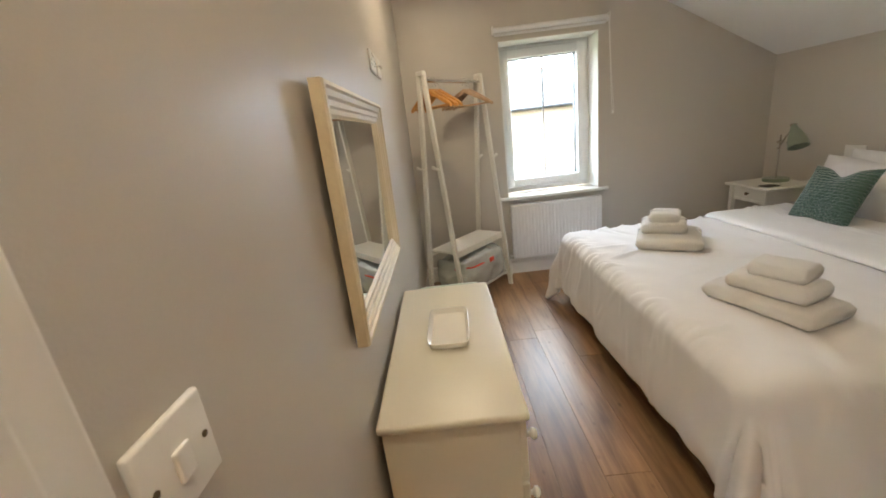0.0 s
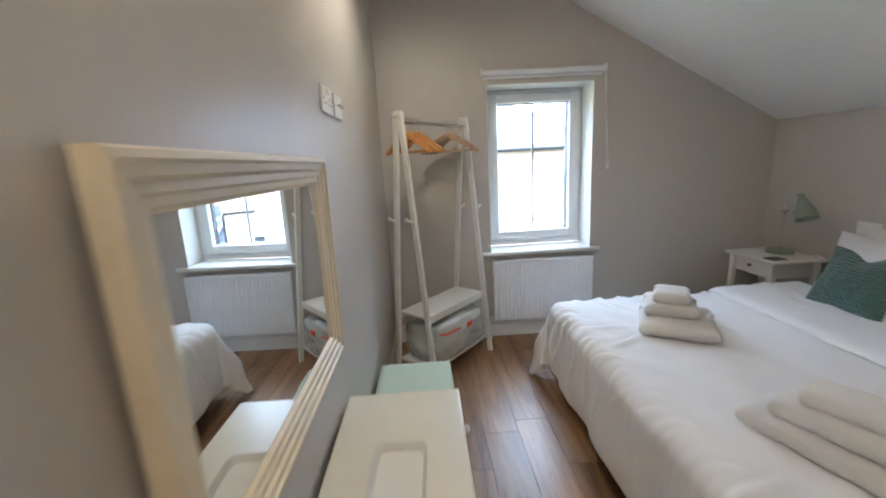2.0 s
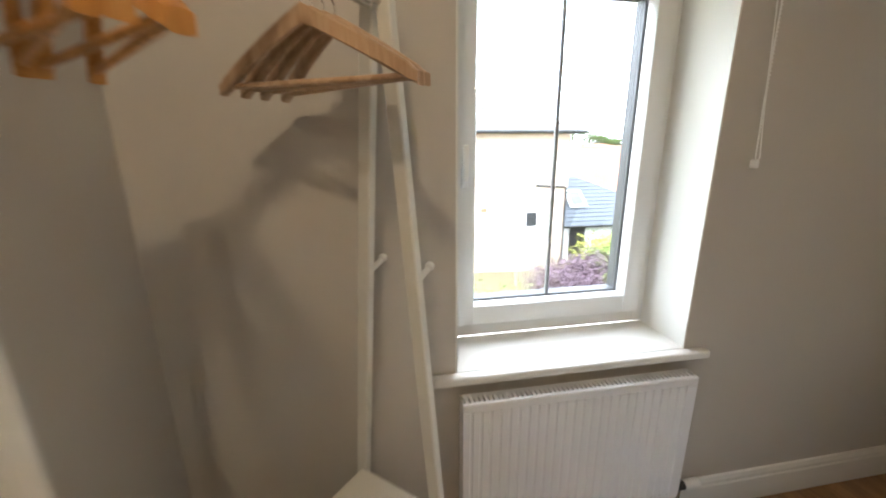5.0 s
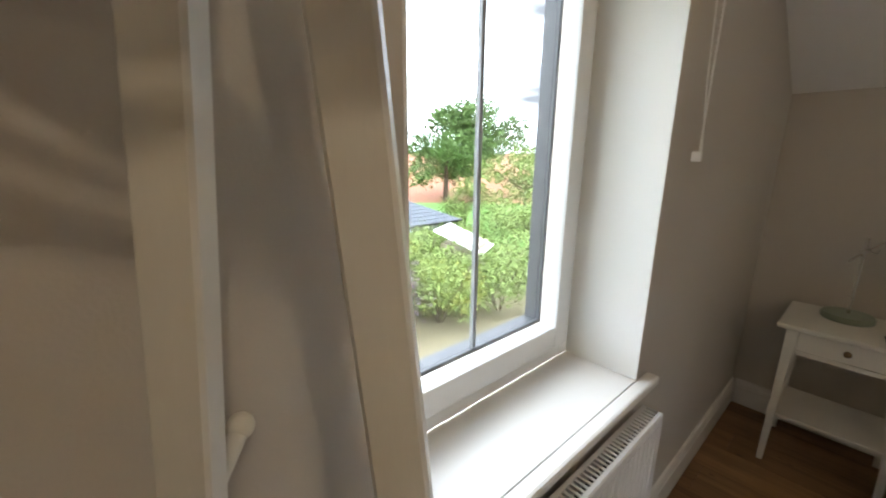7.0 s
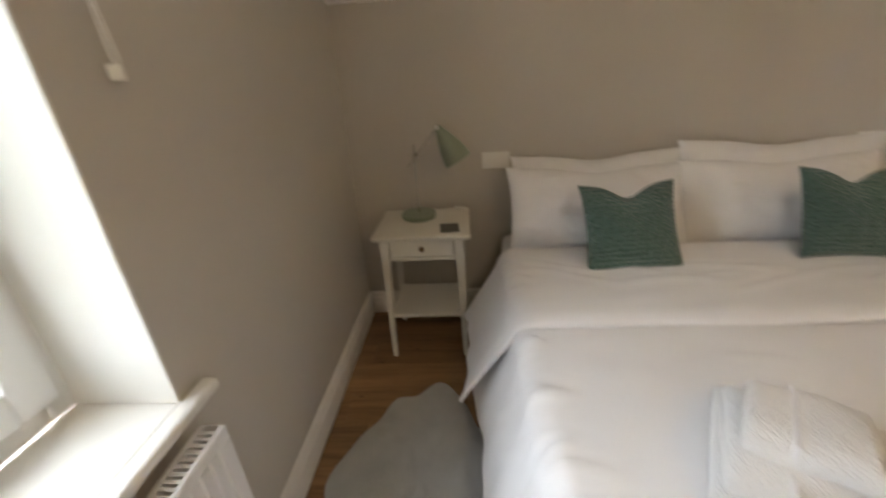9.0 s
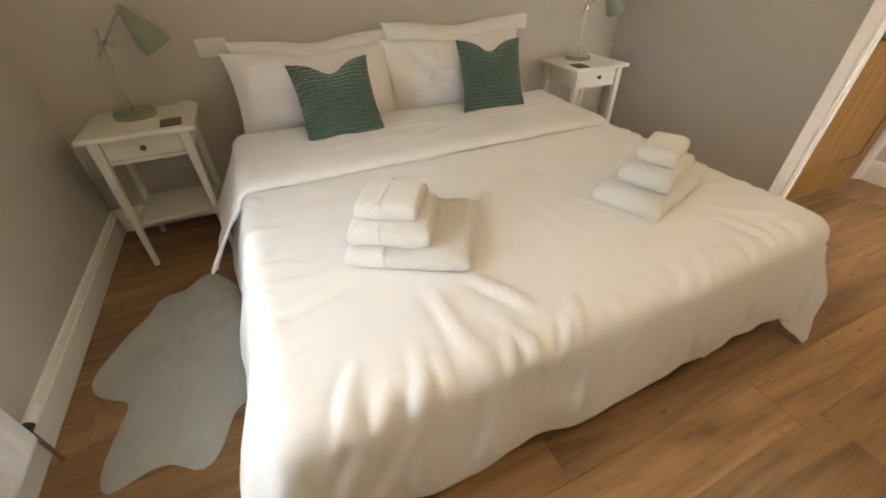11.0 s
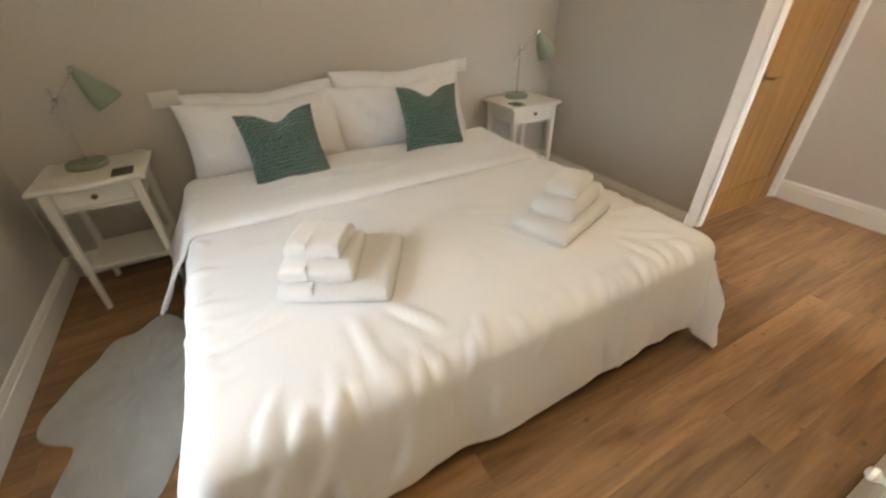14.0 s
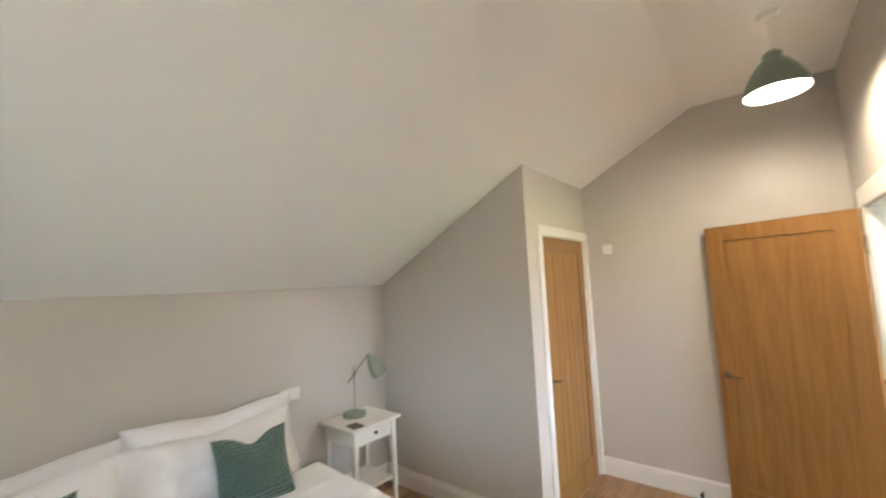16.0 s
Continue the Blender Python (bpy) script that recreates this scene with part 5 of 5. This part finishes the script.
part("pane", one_box(-0.33, 0.33, -0.47, 0.47, 0.121, 0.13, m=sl), mat("rooflight_glass", (0.12, 0.16, 0.13), 0.08), rl, "reflecting glass")
part("door", one_box(0.9, 1.7, 0.31, 0.35, GZ, E2 - 0.1), M_GUTTER, h2, "dark door")


def leaf_cloud(bm, cx, cy, cz, rx, ry, rz, count, size, rng, hollow=0.55):
    """Many small bent leaves spread through a lumpy crown."""
    for _ in range(count):
        d = Vector((rng.gauss(0, 1), rng.gauss(0, 1), rng.gauss(0, 1))).normalized()
        lump = 0.78 + 0.42 * noise.noise(d * 2.1 + Vector((cx, cy, cz)))
        r = lump * (hollow + (1 - hollow) * rng.random() ** 0.6)
        p = Vector((cx + d.x * rx * r, cy + d.y * ry * r, cz + d.z * rz * r))
        s = size * (0.6 + 0.8 * rng.random())
        q = Euler((rng.uniform(-1, 1), rng.uniform(-1, 1), rng.uniform(0, 6.3))).to_matrix()
        a = [bm.verts.new(p + q @ Vector(v)) for v in ((-s, 0, 0), (0, -0.42 * s, 0.12 * s), (s, 0, -0.15 * s), (0, 0.42 * s, 0.12 * s))]
        bm.faces.new((a[0], a[1], a[2]))
        bm.faces.new((a[0], a[2], a[3]))


def shrub(label, x, y, h, w, material, seed, leaf=0.07, count=1500, name="shrub", category="shrub", base=None):
    rng = random.Random(seed)
    z = ground_z(x, y) if base is None else base
    t = thing(name, label, category, pose(x, y, z))
    bm = bmesh.new()
    for k in range(6):
        a = 2 * math.pi * k / 6 + rng.random()
        e = (math.cos(a) * w * 0.5, math.sin(a) * w * 0.5, h * (0.6 + 0.3 * rng.random()))
        bent(bm, [(0.05 * math.cos(a), 0.05 * math.sin(a), -0.1), (e[0] * 0.4, e[1] * 0.4, e[2] * 0.5), e], 0.02, 5)
    part("stems", bm, M_BARK, t)
    bm = bmesh.new()
    lumps = 7
    for k in range(lumps):
        a = 2 * math.pi * k / lumps
        rr = 0.45 * w if k else 0
        leaf_cloud(bm, math.cos(a) * rr * rng.uniform(0.6, 1), math.sin(a) * rr * rng.uniform(0.6, 1), h * rng.uniform(0.42, 0.68), w * 0.5, w * 0.5, h * 0.42, count // lumps, leaf, rng, 0.35)
    part("foliage", bm, material, t)
    return t


def tree(label, x, y, h, w, material, seed, leaf=0.3, count=4200):
    rng = random.Random(seed)
    z = ground_z(x, y)
    t = thing("tree", label, "tree", pose(x, y, z))
    bm = bmesh.new()
    tube(bm, (0, 0, -0.2), (0.1, 0, h * 0.5), h * 0.03, h * 0.016, 10)
    tips = []
    for k in range(9):
        a = 2.4 * k + rng.random()
        b0 = h * rng.uniform(0.25, 0.5)
        e = Vector((math.cos(a) * w * 0.36, math.sin(a) * w * 0.36, h * rng.uniform(0.28, 0.85)))
        tips.append(e)
        bent(bm, [(0.05, 0, b0), (e.x * 0.5, e.y * 0.5, (b0 + e.z) / 2 - 0.1), e], h * 0.008, 6)
    part("trunk", bm, M_BARK, t)
    bm = bmesh.new()
    for e in tips + [Vector((0, 0, h * 0.8)), Vector((0, 0, h * 0.45))]:
        leaf_cloud(bm, e.x, e.y, e.z, w * 0.30, w * 0.30, h * 0.2, count // 11, leaf, rng, 0.3)
    part("crown", bm, material, t)
    return t


tree("tall broad leafy tree at the garden end", 32.6, 35.0, 12.0, 8.5, M_LEAF_D, 1, 0.26, 6500)
tree("tall broad leafy tree at the garden end", 39.3, 36.4, 13.5, 12.0, M_LEAF_D, 2, 0.28, 8000)
tree("light green garden tree", 25.5, 18.0, 6.8, 7.0, M_LEAF, 3, 0.16, 4200)
tree("small light green fruit tree", 19.5, 18.6, 4.4, 3.0, M_LEAF, 4, 0.11, 2200)
tree("small light green fruit tree", 17.5, 11.0, 4.2, 4.5, M_LEAF, 9, 0.12, 3000)
for k, (a, d, hgt) in enumerate(((60.5, 265, 11), (58.2, 270, 7), (56.5, 280, 5), (54, 275, 5), (50, 270, 6), (63, 268, 6))):
    tree("far hedgerow tree on the skyline", d * math.cos(radians(a)), d * math.sin(radians(a)), hgt, hgt * 1.9, M_LEAF_D, 20 + k, 0.5, 2000)
shrub("purple-leaved shrub in the garden border", 5.9, 8.2, 2.0, 1.9, M_LEAF_P, 5, 0.06, 2600)
shrub("low yellow-green shrub below the window", 4.35, 6.9, 0.9, 1.1, M_LEAF_Y, 6, 0.05, 1500)
shrub("bright green bush with red flowers below the window", 3.0, 6.2, 1.9, 1.9, M_LEAF, 7, 0.065, 2600)
shrub("bright green bush by the fence", 8.6, 9.9, 2.5, 2.1, M_LEAF, 8, 0.07, 2600)
shrub("variegated light green bush", 7.9, 7.9, 2.1, 1.9, M_LEAF, 10, 0.06, 2400)
shrub("yellow-green flowering bush by the house", 9.0, 11.6, 2.4, 1.8, M_LEAF_Y, 11, 0.07, 1800)
shrub("bright green climbing bush", 10.9, 11.7, 2.8, 2.4, M_LEAF, 12, 0.08, 2600)
shrub("low green garden border bush", 14.5, 15.0, 2.0, 4.0, M_LEAF, 13, 0.1, 2400)

for k, (x, y, hh, ww, mm) in enumerate(((8.8, 8.6, 1.9, 1.8, M_LEAF_Y), (9.8, 9.0, 2.2, 1.9, M_LEAF), (7.2, 9.4, 2.0, 1.7, M_LEAF_P), (12.6, 12.6, 2.6, 2.4, M_LEAF),
                                           (10.3, 7.6, 2.4, 2.2, M_LEAF), (13.5, 9.2, 2.6, 2.6, M_LEAF), (16.5, 16.0, 2.2, 3.0, M_LEAF), (19.5, 14.5, 3.0, 4.0, M_LEAF))):
    shrub("dense leafy bush in the garden border", x, y, hh, ww, mm, 40 + k, 0.075 if x < 12 else 0.1, 2200)
# picket fence towards the neighbour
fence = thing("picket_fence", "weathered wooden picket fence at the garden boundary", "fence", pose(5.4, 11.4, ground_z(5.4, 11.4)))
for z in (0.35, 0.95):
    part("rail", one_box(0, 3.4, 0.02, 0.06, z, z + 0.08), M_FENCE, fence)
for k in range(19):
    bm = prism(bmesh.new(), [(k * 0.18, 0), (k * 0.18 + 0.1, 0), (k * 0.18 + 0.1, 1.2), (k * 0.18 + 0.05, 1.3), (k * 0.18, 1.2)], "y", 0, 0.02)
    part("picket", bm, M_FENCE, fence)
# small shed with white sheet roof
shed = thing("garden_shed", "small garden shed with a white corrugated sheet roof", "shed", pose(11.3, 10.3, -4.0, 0, 0, 28))
part("wall", one_box(-0.75, 0.75, -0.75, 0.75, 0, 2.0), M_FENCE, shed)
bm = bmesh.new()
pts = []
for k in range(33):
    pts.append((-0.95 + k * 1.9 / 32, 0.018 * (1 if k % 2 else -1)))
pts = pts + [(x, z - 0.02) for x, z in reversed(pts)]
prism(bm, pts, "y", -1.05, 1.05)
bmesh.ops.transform(bm, matrix=pose(0, 0, 2.15, 22, 0, 0), verts=bm.verts[:])
part("roof", bm, M_SHED, shed, "white corrugated sheet")
par = thing("garden_parasol", "closed teal garden parasol standing on the lawn", "parasol", pose(22.4, 20.3, ground_z(22.4, 20.3)))
part("pole", tube(bmesh.new(), (0, 0, 0), (0, 0, 2.4), 0.03, n=10), M_GUTTER, par)
part("canopy", lathe(bmesh.new(), [(0.10, 0.9), (0.22, 1.0), (0.16, 1.8), (0.03, 2.35)], 14), M_TEAL, par)
wire = thing("overhead_cable", "thin overhead cable crossing the sky", "cable", pose(0, 0, 0))
bm = bmesh.new()
bent(bm, [(-30 + 70 * k / 20, 42 - 8 * k / 20, 6.1 + 2.2 * k / 20 - 1.4 * math.sin(math.pi * k / 20)) for k in range(21)], 0.022, 5)
part("wire", bm, M_GUTTER, wire)

# ---- floor planks ----
PW, PL = 0.193, 1.22
plank_mesh = {}
rng = random.Random(4)
x = 0.0
while x < R - 0.01:
    w = min(PW, R - x)
    y = REAR - rng.random() * PL * 0.9
    while y < 0:
        a, b = max(y, REAR), min(y + PL, 0)
        if b - a > 0.03:
            key = (round(w, 3), round(b - a, 3))
            if key not in plank_mesh:
                bm = one_box(0.0004, key[0] - 0.0004, 0.0004, key[1] - 0.0004, -0.0035, 0.0, bevel=0.0011, segs=1)
                me = bpy.data.meshes.new("plank")
                finish(bm).to_mesh(me)
                bm.free()
                me.materials.append(M_PLANK)
                plank_mesh[key] = me
            ob = new("plank", plank_mesh[key])
            ob.location = (x, a, 0)
            ob.parent = floor
        y += PL
    x += PW
# threshold and landing boards
for k in range(8):
    ob = part("plank", one_box(-1.6 + k * 0.2, -1.6 + (k + 1) * 0.2 - 0.0008, REAR, -2.5, -0.0035, 0), M_PLANK, floor)
